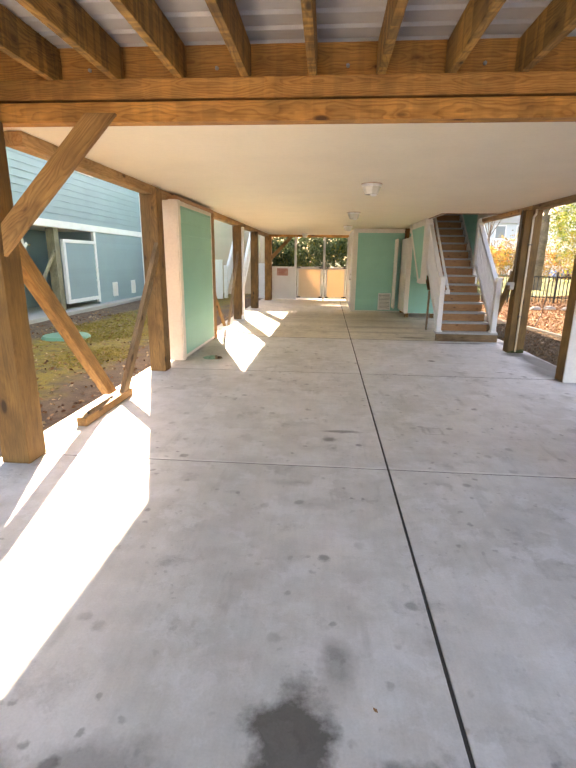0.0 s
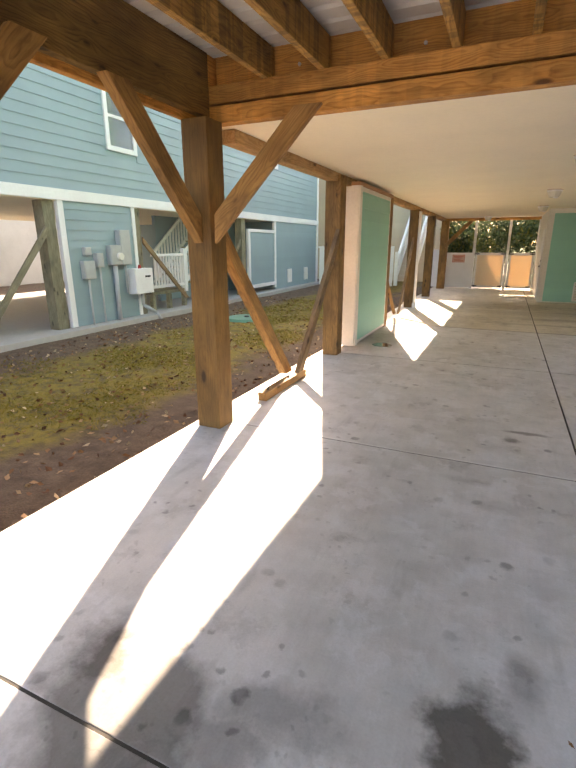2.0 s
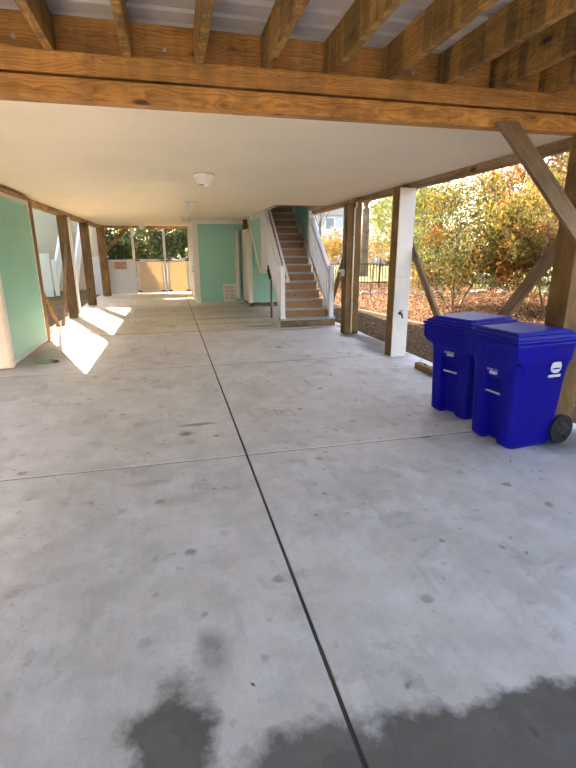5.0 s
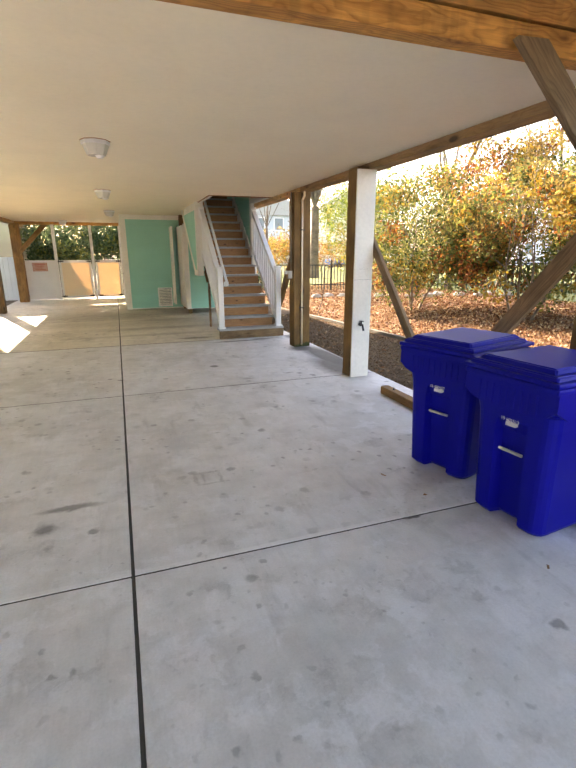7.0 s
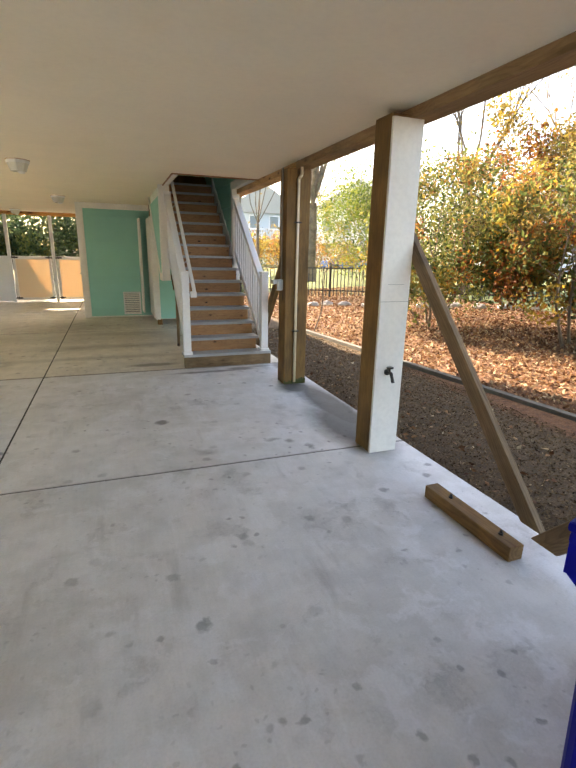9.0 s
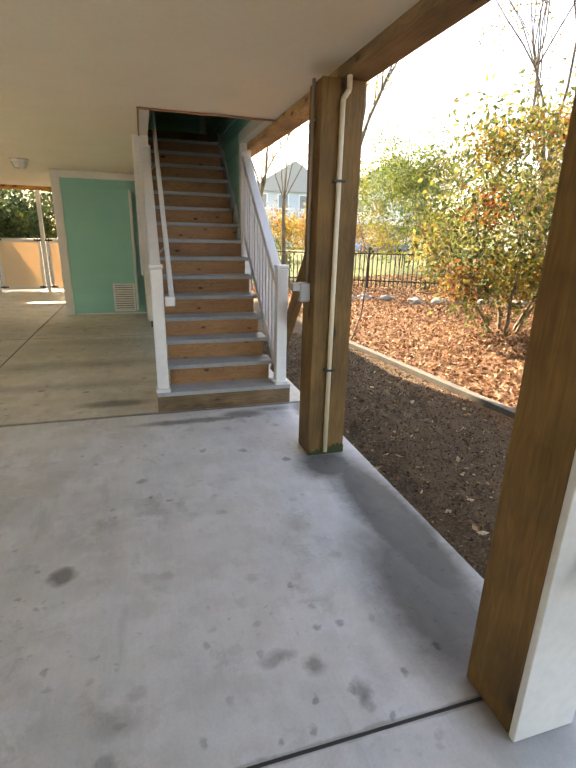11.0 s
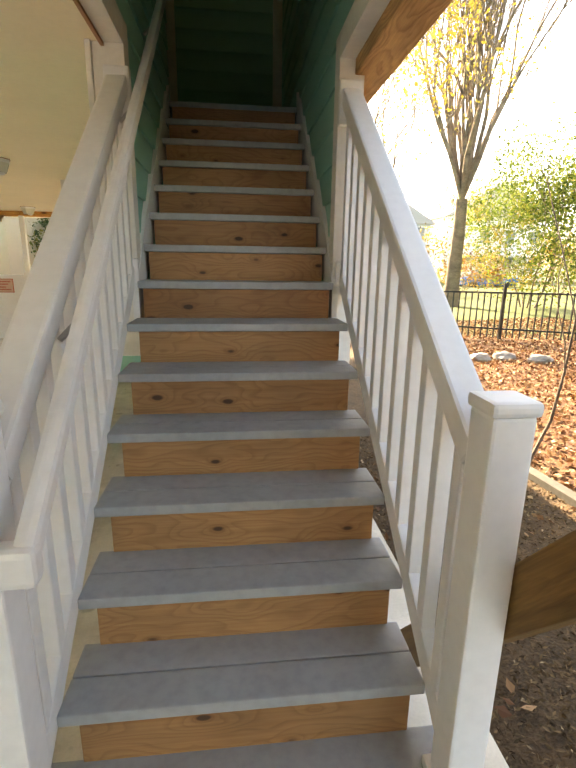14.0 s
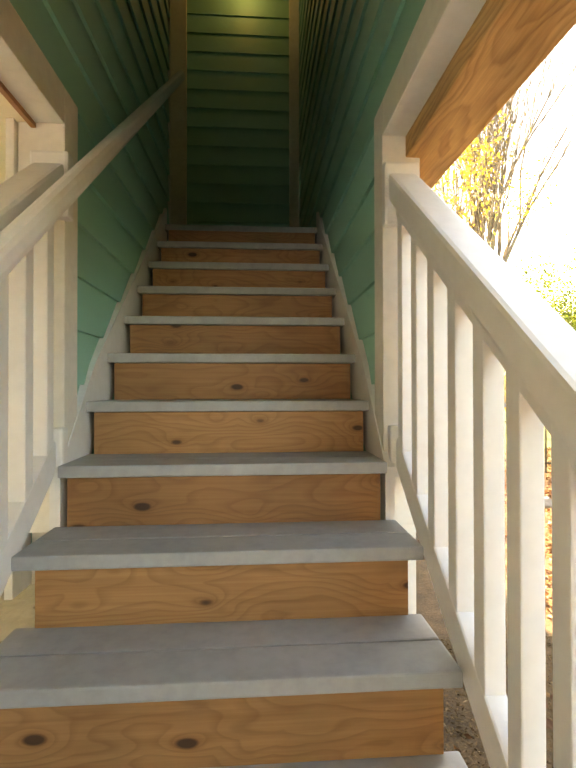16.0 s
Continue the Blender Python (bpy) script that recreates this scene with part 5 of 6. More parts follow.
# the neighbour's stairs between posts
ns = thing("staircase", (NX - 1.2, 10, 0.02), "white railed wooden stairs under the neighbouring house", "staircase")
part("platform", box(bmesh.new(), NX - 1.3, 8.7, 0.42, NX - 0.15, 10.1, 0.50, 0.006), NPOST, ns)
for y in (8.75, 9.4, 10.05):
    part("leg", box(bmesh.new(), NX - 0.28, y - 0.05, 0.02, NX - 0.17, y + 0.05, 0.42), NPOST, ns)
for z in (0.58, 1.36):
    part("rail", box(bmesh.new(), NX - 0.2, 8.75, z, NX - 0.14, 10.05, z + 0.07, 0.005), WHITE, ns)
for i in range(11):
    part("baluster", box(bmesh.new(), NX - 0.19, 8.84 + i * 0.115, 0.6, NX - 0.15, 8.88 + i * 0.115, 1.4), WHITE, ns)
part("newel", box(bmesh.new(), NX - 0.23, 10.0, 0.42, NX - 0.11, 10.12, 1.55, 0.006), WHITE, ns)
for q in (0.0, 1.05):
    timber("rail", (NX - 0.17 - q, 10.06, 1.40), (NX - 0.17 - q, 11.9, 2.75), 0.06, 0.08, WHITE, ns)
    timber("rail", (NX - 0.17 - q, 10.06, 0.62), (NX - 0.17 - q, 11.9, 1.97), 0.05, 0.08, WHITE, ns)
    for i in range(12):
        y = 10.2 + i * 0.14
        part("baluster", box(bmesh.new(), NX - 0.19 - q, y - 0.02, 0.62 + (y - 10.06) * 0.73, NX - 0.15 - q, y + 0.02, 1.42 + (y - 10.06) * 0.73), WHITE, ns)
for i in range(8):
    part("tread", box(bmesh.new(), NX - 1.2, 10.1 + i * 0.25, 0.62 + i * 0.185, NX - 0.2, 10.38 + i * 0.25, 0.66 + i * 0.185), NPOST, ns)
part("inner_wall", box(bmesh.new(), NX - 1.6, 10.6, 0.02, NX - 1.5, 15.4, 2.45), BLUE, nb)
part("inner_wall", box(bmesh.new(), NX - 7.5, 15.5, 0.02, NX - 0.13, 15.6, 2.45), BLUE, nb)
# pale lapped house beyond the neighbour's carport
nb2 = thing("neighbour_house", (-21, 8, 0), "white lap-sided house beyond the next carport", "house")
part("wall", box(bmesh.new(), -26, -8, -0.1, -20, 22, 7.5), WHITE, nb2)
for i in range(30):
    part("siding_board", box(bmesh.new(), -20.0, -8, -0.05 + i * 0.2, -19.98, 22, -0.05 + i * 0.2 + 0.19), WHITE, nb2)

cover = thing("septic_cover", (-5.6, 9.1, -0.1), "round green plastic septic lid in the grass", "cover")
part("lid", rod(bmesh.new(), (-5.6, 9.1, -0.1), (-5.6, 9.1, -0.03), 0.52, 0.47, 32), plain("green_plastic_lid", (0.10, 0.27, 0.20), 0.5), cover)
part("knob", rod(bmesh.new(), (-5.6, 9.1, -0.03), (-5.6, 9.1, 0.0), 0.06, 0.05, 12), BLACK, cover)
mirror = thing("puddle", (-1.85, 7.25, 0), "small clear puddle on the slab", "puddle")
bm = bmesh.new()
vs = [bm.verts.new((-1.80 + (0.17 + 0.05 * noise.noise((math.cos(a), math.sin(a), 5))) * math.cos(a), 7.02 + 0.16 * (1 + 0.35 * noise.noise((math.cos(a) * 1.5, math.sin(a) * 1.5, 2))) * math.sin(a), 0.0035)) for a in [i * math.tau / 40 for i in range(40)]]
bm.faces.new(vs)
WATER = plain("still_water", (0.05, 0.05, 0.045), 0.03)
part("water", bm, WATER, mirror)

# kerb strip between mulch bed and leaf litter
timber("garden_edging", (6.4, 3.0, -0.03), (5.35, 12.4, -0.03), 0.10, 0.10, EDGING, label="thin grey concrete edging strip along the mulch bed", category="edging", kind="structure")

# ---- far left: fence, stairs and tan house behind the carport ----
tan = thing("tan_house", (-4.5, 25, 0), "tan lap-sided house behind the fence", "house")
part("wall", box(bmesh.new(), -8, 22.6, -0.1, -3.15, 27, 5.6), TAN, tan)
# unseen tall block, added only to keep the sun off the left yard
part("tall_wing", box(bmesh.new(), -14, 22.9, -0.1, -8.0, 28, 10.5), TAN, tan)
siding(tan, (-8, 22.595), (1, 0), 4.85, 0.0, 4.6, TAN, 0.2)
siding(tan, (-3.145, 22.6), (0, 1), 4.0, 0.0, 4.6, TAN, 0.2)
ws = thing("staircase", (-4.3, 20.5, 0), "white railed outside stairs by the tan house", "staircase")
for x in (-4.15, -3.45):
    timber("top_rail", (x, 19.2, 1.0), (x, 22.5, 3.5), 0.09, 0.12, WHITE, ws)
    timber("bottom_rail", (x, 19.2, 0.25), (x, 22.5, 2.75), 0.06, 0.14, WHITE, ws)
    part("newel", box(bmesh.new(), x - 0.07, 19.1, 0.0, x + 0.07, 19.24, 1.35, 0.008), WHITE, ws)
    for i in range(20):
        y = 19.35 + i * 0.15
        part("baluster", box(bmesh.new(), x - 0.02, y - 0.02, 0.3 + (y - 19.2) * 0.757, x + 0.02, y + 0.02, 1.0 + (y - 19.2) * 0.757), WHITE, ws)
for i in range(13):
    part("tread", box(bmesh.new(), -4.12, 19.25 + i * 0.25, 0.17 + i * 0.19, -3.48, 19.53 + i * 0.25, 0.21 + i * 0.19), TAN, ws)
wf = thing("vinyl_fence", (-5.5, 18.8, 0), "white vinyl privacy fence between the yards", "fence")
for i in range(20):
    part("fence_board", box(bmesh.new(), -7.4 + i * 0.16, 18.78, 0.0, -7.4 + i * 0.16 + 0.155, 18.81, 1.5, 0.004), WHITE, wf)
part("fence_cap", box(bmesh.new(), -7.45, 18.76, 1.5, -4.2, 18.83, 1.58, 0.006), WHITE, wf)
wf2 = thing("vinyl_fence", (-2.7, 19.2, 0), "white vinyl privacy fence beside the carport", "fence")
for i in range(5):
    part("fence_board", box(bmesh.new(), -3.05 + i * 0.16, 19.3, 0.0, -3.05 + i * 0.16 + 0.155, 19.33, 1.45, 0.004), WHITE, wf2)


# ---- leaves, trees and ground cover ----
def leaf_mat(name, stops, rough=0.5, through_light=0.45):
    k = Mat(name, rough)
    g = k.n("ShaderNodeNewGeometry")
    c = k.ramp(g.outputs["Random Per Island"], stops)
    k.base(c)
    tr = k.n("ShaderNodeBsdfTranslucent")
    k.l(c, tr.inputs["Color"])
    k.p.inputs["Specular IOR Level"].default_value = 0.2
    mixer = k.n("ShaderNodeMixShader", Fac=through_light)
    k.l(k.p.outputs[0], mixer.inputs[1])
    k.l(tr.outputs[0], mixer.inputs[2])
    k.l(mixer.outputs[0], k.t.nodes["Material Output"].inputs["Surface"])
    return k.m


LEAF_GREEN = leaf_mat("evergreen_leaves", [(0.0, (0.045, 0.062, 0.020)), (0.4, (0.10, 0.125, 0.035)), (0.75, (0.18, 0.19, 0.05)), (0.95, (0.28, 0.25, 0.06)), (1.0, (0.36, 0.28, 0.06))], 0.55, 0.5)
LEAF_DARK = leaf_mat("dark_evergreen_leaves", [(0.0, (0.03, 0.05, 0.02)), (0.6, (0.07, 0.11, 0.045)), (1.0, (0.17, 0.21, 0.10))], 0.3, 0.4)
LEAF_GOLD = leaf_mat("golden_autumn_leaves", [(0.0, (0.13, 0.11, 0.03)), (0.3, (0.26, 0.20, 0.04)), (0.6, (0.34, 0.225, 0.035)), (0.85, (0.36, 0.205, 0.025)), (1.0, (0.26, 0.07, 0.02))])
LEAF_BRIGHT = leaf_mat("bright_green_leaves", [(0.0, (0.05, 0.085, 0.015)), (0.5, (0.12, 0.17, 0.03)), (1.0, (0.30, 0.32, 0.06))])
LEAF_YELLOW = leaf_mat("yellow_leaves", [(0.0, (0.24, 0.21, 0.05)), (0.5, (0.38, 0.30, 0.06)), (1.0, (0.44, 0.27, 0.04))])
LEAF_OLIVE = leaf_mat("olive_brown_leaves", [(0.0, (0.08, 0.065, 0.026)), (0.5, (0.20, 0.155, 0.05)), (0.85, (0.32, 0.22, 0.065)), (1.0, (0.42, 0.30, 0.09))], 0.6, 0.5)
LEAF_RUST = leaf_mat("rust_red_leaves", [(0.0, (0.12, 0.04, 0.018)), (0.5, (0.28, 0.10, 0.03)), (0.85, (0.44, 0.18, 0.04)), (1.0, (0.52, 0.28, 0.06))], 0.6, 0.5)
LITTER = leaf_mat("fallen_leaves", [(0.0, (0.065, 0.03, 0.016)), (0.28, (0.15, 0.065, 0.03)), (0.58, (0.27, 0.135, 0.06)), (0.82, (0.39, 0.255, 0.14)), (1.0, (0.54, 0.43, 0.28))], 0.6, 0.2)
BLADES = leaf_mat("thin_grass_blades", [(0.0, (0.12, 0.12, 0.012)), (0.5, (0.22, 0.18, 0.02)), (1.0, (0.32, 0.21, 0.04))], 0.7, 0.3)
CHIPS = leaf_mat("bark_mulch_chips", [(0.0, (0.05, 0.029, 0.014)), (0.6, (0.13, 0.082, 0.040)), (0.95, (0.21, 0.14, 0.075)), (1.0, (0.42, 0.32, 0.2))], 0.9, 0.0)
BARK = timber_mat("grey_brown_bark", (0.22, 0.17, 0.13), (0.15, 0.11, 0.085), (0.07, 0.05, 0.04), knots=False, rough=0.95)
TWIG = timber_mat("pale_twig_bark", (0.36, 0.28, 0.20), (0.26, 0.195, 0.14), (0.13, 0.095, 0.07), knots=False, rough=0.95)
RNG = np.random.default_rng(7)


def leaf_mesh(name, centres, size, material, flat=0.0, narrow=0.5):
    """Many small pointed leaves, each a folded four-cornered blade, at the places given."""
    n = len(centres)
    a = RNG.normal(size=(n, 3))
    a[:, 2] *= 1 - flat
    a /= np.linalg.norm(a, axis=1)[:, None]
    b = RNG.normal(size=(n, 3))
    if flat:
        b[:, 2] *= 1 - flat
    b -= a * (a * b).sum(1)[:, None]
    b /= np.linalg.norm(b, axis=1)[:, None]
    s = size * RNG.uniform(0.6, 1.3, size=(n, 1))
    nrm = np.cross(a, b)
    v = np.stack([centres - a * s, centres + b * s * narrow + nrm * s * 0.12, centres + a * s, centres - b * s * narrow + nrm * s * 0.12], 1).reshape(-1, 3)
    f = np.arange(4 * n).reshape(n, 4)
    tri = np.concatenate([f[:, [0, 1, 2]], f[:, [0, 2, 3]]], 0)
    me = bpy.data.meshes.new(name)
    me.from_pydata(v.tolist(), [], tri.tolist())
    me.materials.append(material)
    return me


class Limbs:
    """Collects tapered limb pieces and makes one mesh of them."""

    def __init__(self):
        self.v, self.f = [], []

    def add(self, p0, p1, r0, r1, sides):
        d = (p1 - p0).normalized()
        a = d.orthogonal().normalized()
        b = d.cross(a)
        n = len(self.v)
        for p, r in ((p0, r0), (p1, r1)):
            for i in range(sides):
                u = math.tau * i / sides
                self.v.append(tuple(p + a * (r * math.cos(u)) + b * (r * math.sin(u))))
        for i in range(sides):
            j = (i + 1) % sides
            self.f.append((n + i, n + j, n + sides + j, n + sides + i))

    def mesh(self, name, material):
        me = bpy.data.meshes.new(name)
        me.from_pydata(self.v, [], self.f)
        me.materials.append(material)
        for p in me.polygons:
            p.use_smooth = True
        return me


def limb(bm, p0, p1, r0, r1, sides=6):
    bm.add(p0, p1, r0, r1, sides)


def grow(bm, p, d, length, r, level, tips, spread=0.45, up=0.25, kids=3, thin=0.68):
    """A limb of a few bent pieces that forks at its end."""
    pieces = 3
    for i in range(pieces):
        d = (d + Vector(RNG.normal(size=3)) * 0.13 + Vector((0, 0, up * 0.12))).normalized()
        q = p + d * (length / pieces)
        r2 = r * 0.84
        limb(bm, p, q, r, r2, 7 if r > 0.04 else 4)
        p, r = q, r2
        if level > 0 and i > 0 and RNG.random() < 0.55:
            e = (d + Vector(RNG.normal(size=3)) * spread * 1.3 + Vector((0, 0, up))).normalized()
            grow(bm, p, e, length * 0.62, r * 0.55, level - 1, tips, spread, up, kids, thin)
    tips.append(tuple(p))
    if level > 0:
        for _ in range(kids):
            e = (d + Vector(RNG.normal(size=3)) * spread + Vector((0, 0, up))).normalized()
            grow(bm, p, e, length * RNG.uniform(0.62, 0.85), r * thin, level - 1, tips, spread, up, kids, thin)


def bush(x, y, height, width, leaves, label, mats, size=0.037, stems=5, group="shrubs", base_z=0.0, low=0.12, gold=0.25):
    b = thing("shrub", (x, y, base_z), label, "shrub", group)
    bm, tips = Limbs(), []
    for i in range(stems):
        a = math.tau * i / stems + RNG.uniform(-0.4, 0.4)
        grow(bm, Vector((x + 0.15 * math.cos(a), y + 0.15 * math.sin(a), base_z - 0.05)), Vector((0.42 * math.cos(a), 0.42 * math.sin(a), 1)).normalized(), height * 0.36, 0.034, 4 if height > 3 and base_z >= 0 else 3, tips, 0.6, 0.1, 2, 0.72)
    part("trunk", bm.mesh("trunk", TWIG), TWIG, b, "grey-brown stems")
    # clumps of leaves in an uneven crown with gaps
    clumps = []
    while len(clumps) < 85:
        u = RNG.uniform(-1, 1, 3)
        rr = np.linalg.norm(u)
        if rr < 1 and (rr > 0.35 or RNG.random() < 0.4):
            px, py = x + u[0] * width / 2, y + u[1] * width / 2
            pz = base_z + height * (low + (1 - low) * (0.5 + 0.5 * u[2]))
            if noise.noise((px * 0.9, py * 0.9, pz * 0.9)) > -0.18:
                clumps.append((px, py, pz))
    clumps += [t for t in tips if t[2] > base_z + height * 0.25][:60]
    # each kind of leaf gathers in clumps of its own
    shares = [1.0] if len(mats) == 1 else [1 - gold, gold] if len(mats) == 2 else [1 - gold, gold * 0.4, gold * 0.35, gold * 0.25]
    for m, sh in zip(mats, shares):
        few = sh < 0.5
        pick = [clumps[i] for i in RNG.integers(0, len(clumps), max(8, int(len(clumps) * sh * 0.8)))] if few else clumps
        n = int(leaves * sh)
        c = np.array([pick[i] for i in RNG.integers(0, len(pick), n)])
        c = c + np.clip(RNG.normal(size=(n, 3)), -1.6, 1.6) * width * (0.055 if few else 0.085)
        c[:, 2] = np.maximum(c[:, 2], base_z + 0.03)
        part("crown", leaf_mesh("crown", c, size, m), m, b)
    return b


MIXED = (LEAF_GREEN, LEAF_GOLD, LEAF_OLIVE, LEAF_RUST)
AUTUMN = (LEAF_OLIVE, LEAF_GOLD, LEAF_YELLOW, LEAF_RUST)
bush(8.2, 11.6, 3.7, 3.3, 21000, "broad evergreen shrub mottled green and yellow", MIXED, 0.048, gold=0.36)
bush(9.0, 8.6, 3.9, 3.4, 19000, "broad evergreen shrub mottled green and yellow", MIXED, 0.05, gold=0.52)
bush(9.8, 5.9, 4.2, 3.6, 16000, "broad evergreen shrub turning yellow", MIXED, 0.05, gold=0.62)
bush(10.6, 3.2, 4.2, 3.6, 13000, "broad evergreen shrub turning yellow", MIXED, 0.05, gold=0.6)
bush(11.6, 12.6, 5.2, 4.0, 13000, "tall autumn shrub with golden leaves", AUTUMN, 0.055, low=0.2, gold=0.6)
bush(12.6, 9.3, 6.2, 4.4, 13000, "tall autumn shrub with golden and rust leaves", AUTUMN, 0.055, low=0.2, gold=0.6)
bush(13.4, 6.0, 6.4, 4.4, 12000, "tall autumn shrub with golden and rust leaves", AUTUMN, 0.055, low=0.2, gold=0.65)
bush(6.9, 21.8, 1.4, 1.6, 2500, "low round clipped green shrub", (LEAF_DARK,), 0.04, 3, low=0.05)
bush(13.6, 24.5, 6.2, 5.0, 16000, "bright green shrub past the garden fence", (LEAF_BRIGHT, LEAF_YELLOW), 0.06, gold=0.08)
bush(15.5, 21.0, 5.0, 5.5, 14000, "bright green shrub past the garden fence", (LEAF_BRIGHT, LEAF_YELLOW), 0.06, gold=0.12)
for x, y, h, w in ((-3.4, 26.0, 4.3, 3.6), (-0.9, 26.3, 4.0, 3.6), (1.6, 26.1, 4.4, 3.6), (-2.2, 30.5, 6.5, 5.0), (1.8, 31, 6.8, 5.0), (4.3, 27.5, 4.2, 3.8)):
    bush(x, y, h, w, 8500, "dark glossy evergreen hedge shrub behind the gates", (LEAF_DARK, LEAF_GREEN), 0.085, 3, "hedge shrubs", -0.05, 0.05, 0.3)
bush(-5.6, 26.0, 5.5, 3.5, 4000, "thin autumn shrub behind the white fence", (LEAF_GOLD, LEAF_DARK), 0.07, 4, "shrubs", -0.05, 0.3)


def bare_tree(x, y, height, r, label, leaves, level=4, base_z=0.1, lean=(0, 0), kids=3, stems=6, thin=0.78):
    tr = thing("tree", (x, y, base_z), label, "tree", "garden trees")
    bm, tips = Limbs(), []
    p = Vector((x, y, base_z - 0.1))
    d = Vector((lean[0], lean[1], 1)).normalized()
    fork = height * 0.30
    for i in range(4):
        q = p + d * fork / 4
        limb(bm, p, q, r * (1.25 if i == 0 else 1.0 - 0.08 * i), r * (0.98 - 0.08 * i), 12)
        p = q
        d = (d + Vector(RNG.normal(size=3)) * 0.05).normalized()
    for i in range(stems):
        a = math.tau * i / 6 + RNG.uniform(-0.3, 0.3)
        out = RNG.uniform(0.12, 0.62)
        e = Vector((out * math.cos(a), out * math.sin(a), 1)).normalized()
        grow(bm, p, e, height * RNG.uniform(0.22, 0.32), r * 0.32, level - 1, tips, 0.24, 0.35, kids, thin)
    part("trunk", bm.mesh("trunk", TWIG), TWIG, tr)
    if leaves:
        pick = [t for t in tips if t[2] < base_z + height * 0.75]
        c = np.array([pick[i] for i in RNG.integers(0, len(pick), leaves)]) + RNG.normal(size=(leaves, 3)) * 0.30
        part("crown", leaf_mesh("crown", c, 0.048, LEAF_YELLOW), LEAF_YELLOW, tr, "sparse hanging yellow leaves")
    return tr


bare_tree(10.9, 25.0, 13.0, 0.27, "tall nearly bare tree with sparse yellow leaves", 700, 5, kids=3, stems=18)
bare_tree(7.4, 26.5, 10.0, 0.16, "slim nearly bare tree with yellow leaves", 450, 5)
bare_tree(6.6, 19.6, 8.5, 0.07, "slim young tree hung with yellow leaves", 3000, 4)
bare_tree(17.5, 15.5, 12.0, 0.2, "slim bare tree with a few red and yellow leaves", 700, 5)
bare_tree(15.0, 11.0, 10.0, 0.14, "slim bare tree behind the shrubs", 700, 5)
bare_tree(14.6, 7.6, 10.5, 0.15, "slim bare tree behind the shrubs", 900, 5)
bare_tree(12.4, 15.5, 10.0, 0.14, "slim bare tree behind the shrubs", 700, 5)
# thin sapling by the mulch bed
sap = thing("sapling", (5.56, 12.0, -0.03), "thin leaning bare sapling by the stairs", "sapling")
bm, tips = Limbs(), []
grow(bm, Vector((5.56, 12.0, -0.05)), Vector((0.30, 0.1, 1)).normalized(), 1.3, 0.016, 2, tips, 0.5, 0.2, 2)
part("trunk", bm.mesh("trunk", BARK), BARK, sap)

# fallen leaves, mulch chips and grass
def scatter(n, x0, x1, y0, y1, lift, keep=None):
    c = np.stack([RNG.uniform(x0, x1, n), RNG.uniform(y0, y1, n), np.zeros(n)], 1)
    if keep:
        c = np.array([q for q in c if keep(q)])
    for q in c:
        q[2] = rise(q[0], q[1]) + lift
    return c


c = scatter(72000, 5.4, 13.5, 3, 21, 0.025, lambda q: q[0] > 6.45 - (q[1] - 3) * 0.11 and q[0] < 12.2 and RNG.random() < 1.35 - 0.075 * (q[0] - 5))
tagged(new("fallen_leaves", leaf_mesh("fallen_leaves", c, 0.032, LITTER, 0.5, 0.55)), "carpet of dry russet and tan fallen leaves", "leaves", kind="stuff")
c = scatter(520, 3.95, 5.6, 2.5, 12.5, 0.012)
tagged(new("fallen_leaves", leaf_mesh("fallen_leaves", c, 0.03, LITTER, 0.6, 0.6)), "scattered dry leaves on dark mulch", "leaves", kind="stuff")
c = scatter(30000, 3.95, 5.7, 4.5, 12.8, 0.008)
tagged(new("mulch_chips", leaf_mesh("mulch_chips", c, 0.014, CHIPS, 0.6, 0.4)), "dark brown shredded bark mulch", "mulch", kind="stuff")
c = scatter(60000, -7.2, -3.1, -0.5, 14, 0.012, lambda q: noise.noise((q[0] * 0.9, q[1] * 0.9, 0)) + 0.55 - 0.45 * abs(q[0] + 4.9) > RNG.random() * 0.7)
tagged(new("grass_blades", leaf_mesh("grass_blades", c, 0.034, BLADES, 0.0, 0.10)), "thin yellow-green winter grass", "grass", kind="stuff")
c = scatter(3400, -7.3, -2.65, -0.5, 14, 0.012)
tagged(new("fallen_leaves", leaf_mesh("fallen_leaves", c, 0.032, LITTER, 0.6, 0.6)), "scattered brown leaves and crumbs on soil", "leaves", kind="stuff")

# stones at the yard's edge and a few leaves on the slab
STONE = plain("grey_field_stone", (0.33, 0.31, 0.28), 0.9)
for i in range(14):
    x, y = 7.3 + i * 0.42, 16.2 - i * 0.33 + RNG.uniform(-0.3, 0.3)
    bm = bmesh.new()
    bmesh.ops.create_icosphere(bm, subdivisions=2, radius=1.0)
    for v in bm.verts:
        v.co *= 1 + 0.35 * noise.noise(v.co * 1.3 + Vector((i, 0, 0)))
        v.co = Vector((v.co.x * 0.2, v.co.y * 0.16, v.co.z * 0.1))
    ob = solo("stone", bm, STONE, "rough grey field stone among leaves", "stone", "border stones")
    ob.location = (x, y, rise(x, y) + 0.04)
for x, y, a in ((2.55, 3.05, 20), (0.35, 0.72, 60), (2.7, 2.2, 110)):
    me = leaf_mesh("dry_leaf", np.array([[0.0, 0.0, 0.0]]), 0.016, LITTER, 0.85, 0.6)
    ob = tagged(new("dry_leaf", me), "single curled brown leaf on concrete", "leaf", "leaves on the slab")
    ob.location = (x, y, 0.012)

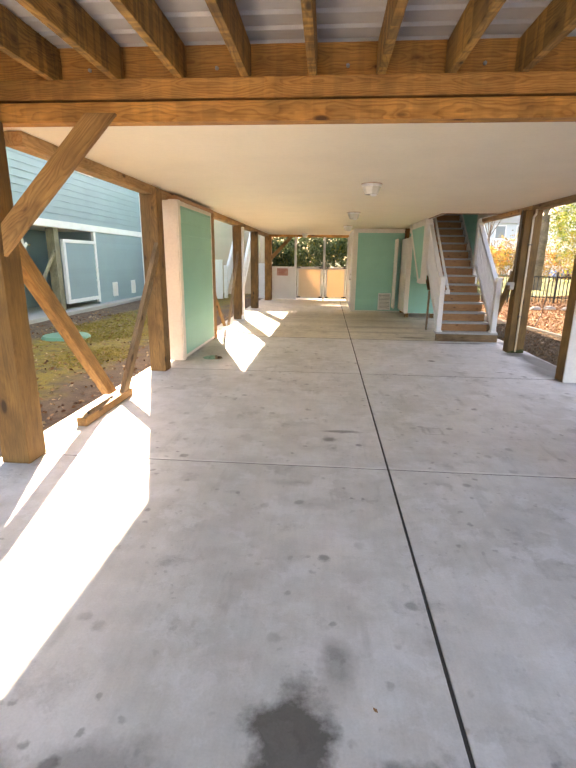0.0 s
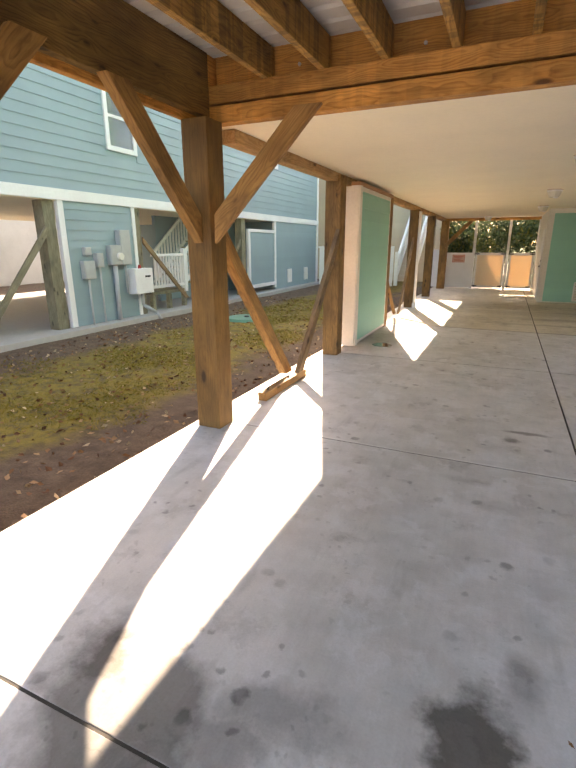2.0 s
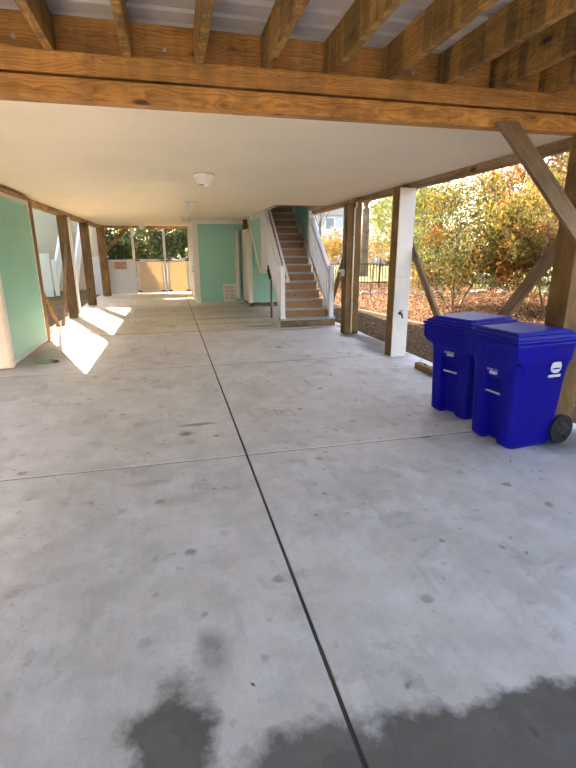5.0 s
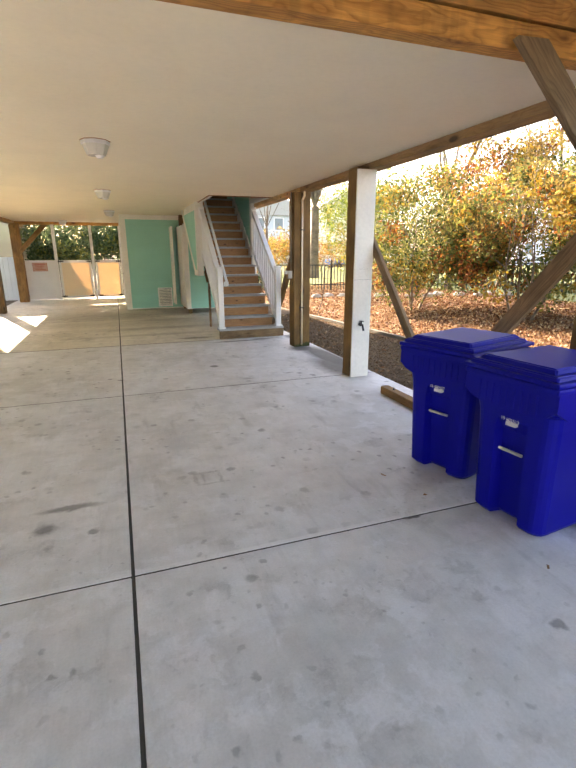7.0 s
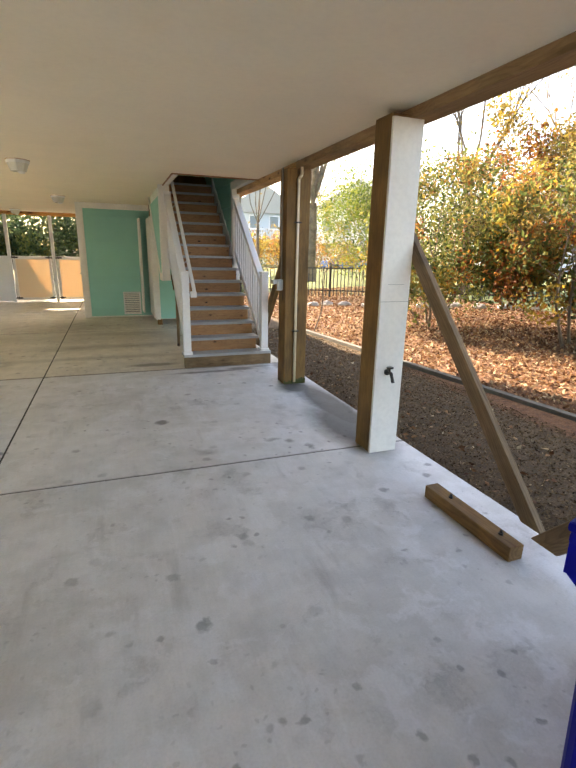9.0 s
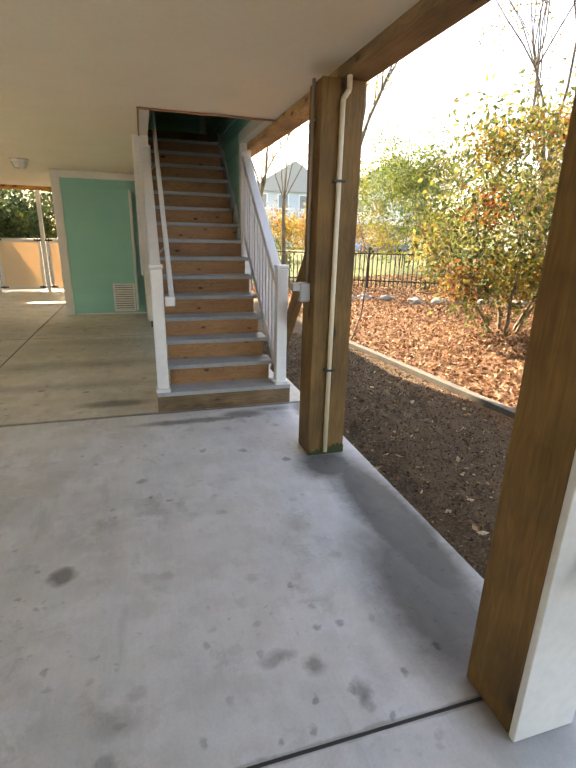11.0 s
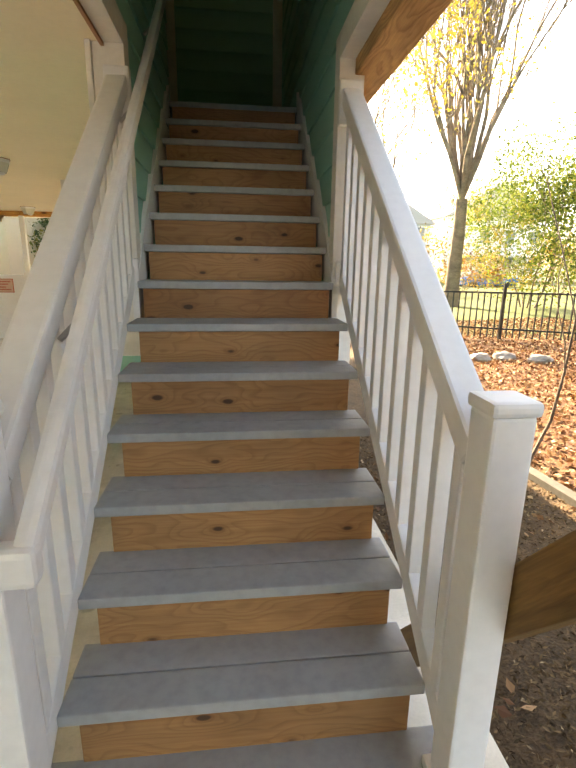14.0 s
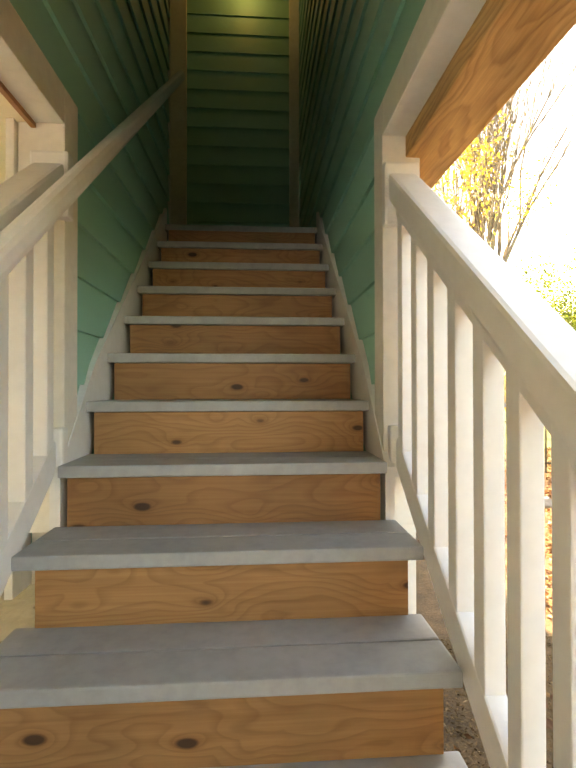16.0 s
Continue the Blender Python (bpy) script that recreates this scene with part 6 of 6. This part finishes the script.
# ---- garden fence and far houses ----
fence = thing("picket_fence", (9, 16.5, 0.1), "black metal picket fence along the lawn", "fence")
FA, FB = Vector((4.6, 20.6, 0.0)), Vector((18.0, 11.2, 0.2))
PICK = mesh_of("picket", box(bmesh.new(), -0.011, -0.011, 0.06, 0.011, 0.011, 1.0), BLACK)
n_pick = 130
for i in range(n_pick + 1):
    p = FA.lerp(FB, i / n_pick)
    ob = part("picket", PICK, BLACK, fence, "", Matrix.Translation((p.x, p.y, rise(p.x, p.y))))
    if i % 13 == 0:
        part("fence_post", box(bmesh.new(), p.x - 0.03, p.y - 0.03, 0, p.x + 0.03, p.y + 0.03, 1.2 + 0.1, 0.004), BLACK, fence)
for z in (0.25, 1.0):
    timber("rail", (FA.x, FA.y, z + 0.05), (FB.x, FB.y, z + 0.25), 0.03, 0.035, BLACK, fence)


PALEBLUE = siding_mat("pale_grey_siding", (0.52, 0.56, 0.58))
for x, y, h, w in ((8.6, 30.5, 3.0, 4.5), (12.8, 33.0, 3.4, 5.0), (16.5, 35.5, 3.2, 5.0), (21.0, 33.0, 3.6, 5.0)):
    bush(x, y, h, w, 2600, "thin tan and gold brush beyond the fence", AUTUMN, 0.085, 5, low=0.05, gold=0.5)


def far_house(x, y, w, d, h, mat, label, deck=True):
    hs = thing("house", (x, y, 0), label, "house", "far houses")
    part("wall", box(bmesh.new(), x - w / 2, y, 0, x + w / 2, y + d, h), mat, hs)
    bm = bmesh.new()
    prism(bm, [(x - w / 2 - 0.4, h), (x + w / 2 + 0.4, h), (x, h + w * 0.32)], "y", y - 0.4, y + d + 0.4)
    part("roof", bm, KERB, hs)
    for i in range(4):
        for z in (1.2, 3.9):
            wx = x - w / 2 + (i + 0.5) * w / 4
            win = part("window", box(bmesh.new(), wx - 0.6, y - 0.06, z, wx + 0.6, y - 0.004, z + 1.5), WHITE, hs)
            part("pane", box(bmesh.new(), wx - 0.48, y - 0.09, z + 0.12, wx + 0.48, y - 0.065, z + 1.38), BLIND, win)
    if deck:
        part("deck", box(bmesh.new(), x - w / 2 - 1, y - 2.4, 2.7, x + w / 2 + 1, y - 0.1, 2.95), WHITE, hs)
        part("rail", box(bmesh.new(), x - w / 2 - 1, y - 2.4, 3.85, x + w / 2 + 1, y - 2.3, 3.95), WHITE, hs)
        for i in range(int((w + 2) / 0.25)):
            px = x - w / 2 - 1 + i * 0.25
            part("baluster", box(bmesh.new(), px, y - 2.38, 2.95, px + 0.06, y - 2.32, 3.85), WHITE, hs)
        for i in range(4):
            px = x - w / 2 - 0.9 + i * (w + 1.8) / 3
            part("deck_post", box(bmesh.new(), px - 0.1, y - 2.4, 0, px + 0.1, y - 2.2, 2.7), WHITE, hs)
    return hs


far_house(17.5, 54, 9, 8, 5.6, PALEBLUE, "pale grey-blue two-storey house with a white deck")
far_house(30, 56, 11, 9, 6.6, WHITE, "white two-storey house with gabled roof")
far_house(46, 40, 12, 9, 6.6, WHITE, "white two-storey house with gabled roof", False)
car = thing("car", (21.5, 42, 0), "blue parked car by the far house", "car")
PAINT = plain("blue_car_paint", (0.03, 0.12, 0.35), 0.25)
part("body", box(bmesh.new(), 19.3, 41.2, 0.35, 23.7, 42.9, 0.95, 0.15), PAINT, car)
part("cabin", box(bmesh.new(), 20.3, 41.35, 0.95, 22.9, 42.75, 1.5, 0.2), BLIND, car)
for x in (20.2, 22.8):
    for y in (41.25, 42.85):
        part("wheel", rod(bmesh.new(), (x, y - 0.1, 0.33), (x, y + 0.1, 0.33), 0.33, sides=20), RUBBER, car)
for i in range(12):
    x, y = 14 + i * 7 + RNG.uniform(-2, 2), 66 + RNG.uniform(-6, 6)
    bare_tree(x, y, 14, 0.3, "tall distant tree with thin autumn crown", 900, 3, 0.0, kids=2)

# one curled leaf lying on the slab
lone = np.array([(2.44, 3.40, 0.014)])
tagged(new("leaf", leaf_mesh("leaf", lone, 0.032, LITTER, 0.9, 0.45)), "small dry brown leaf lying on the concrete", "leaf")
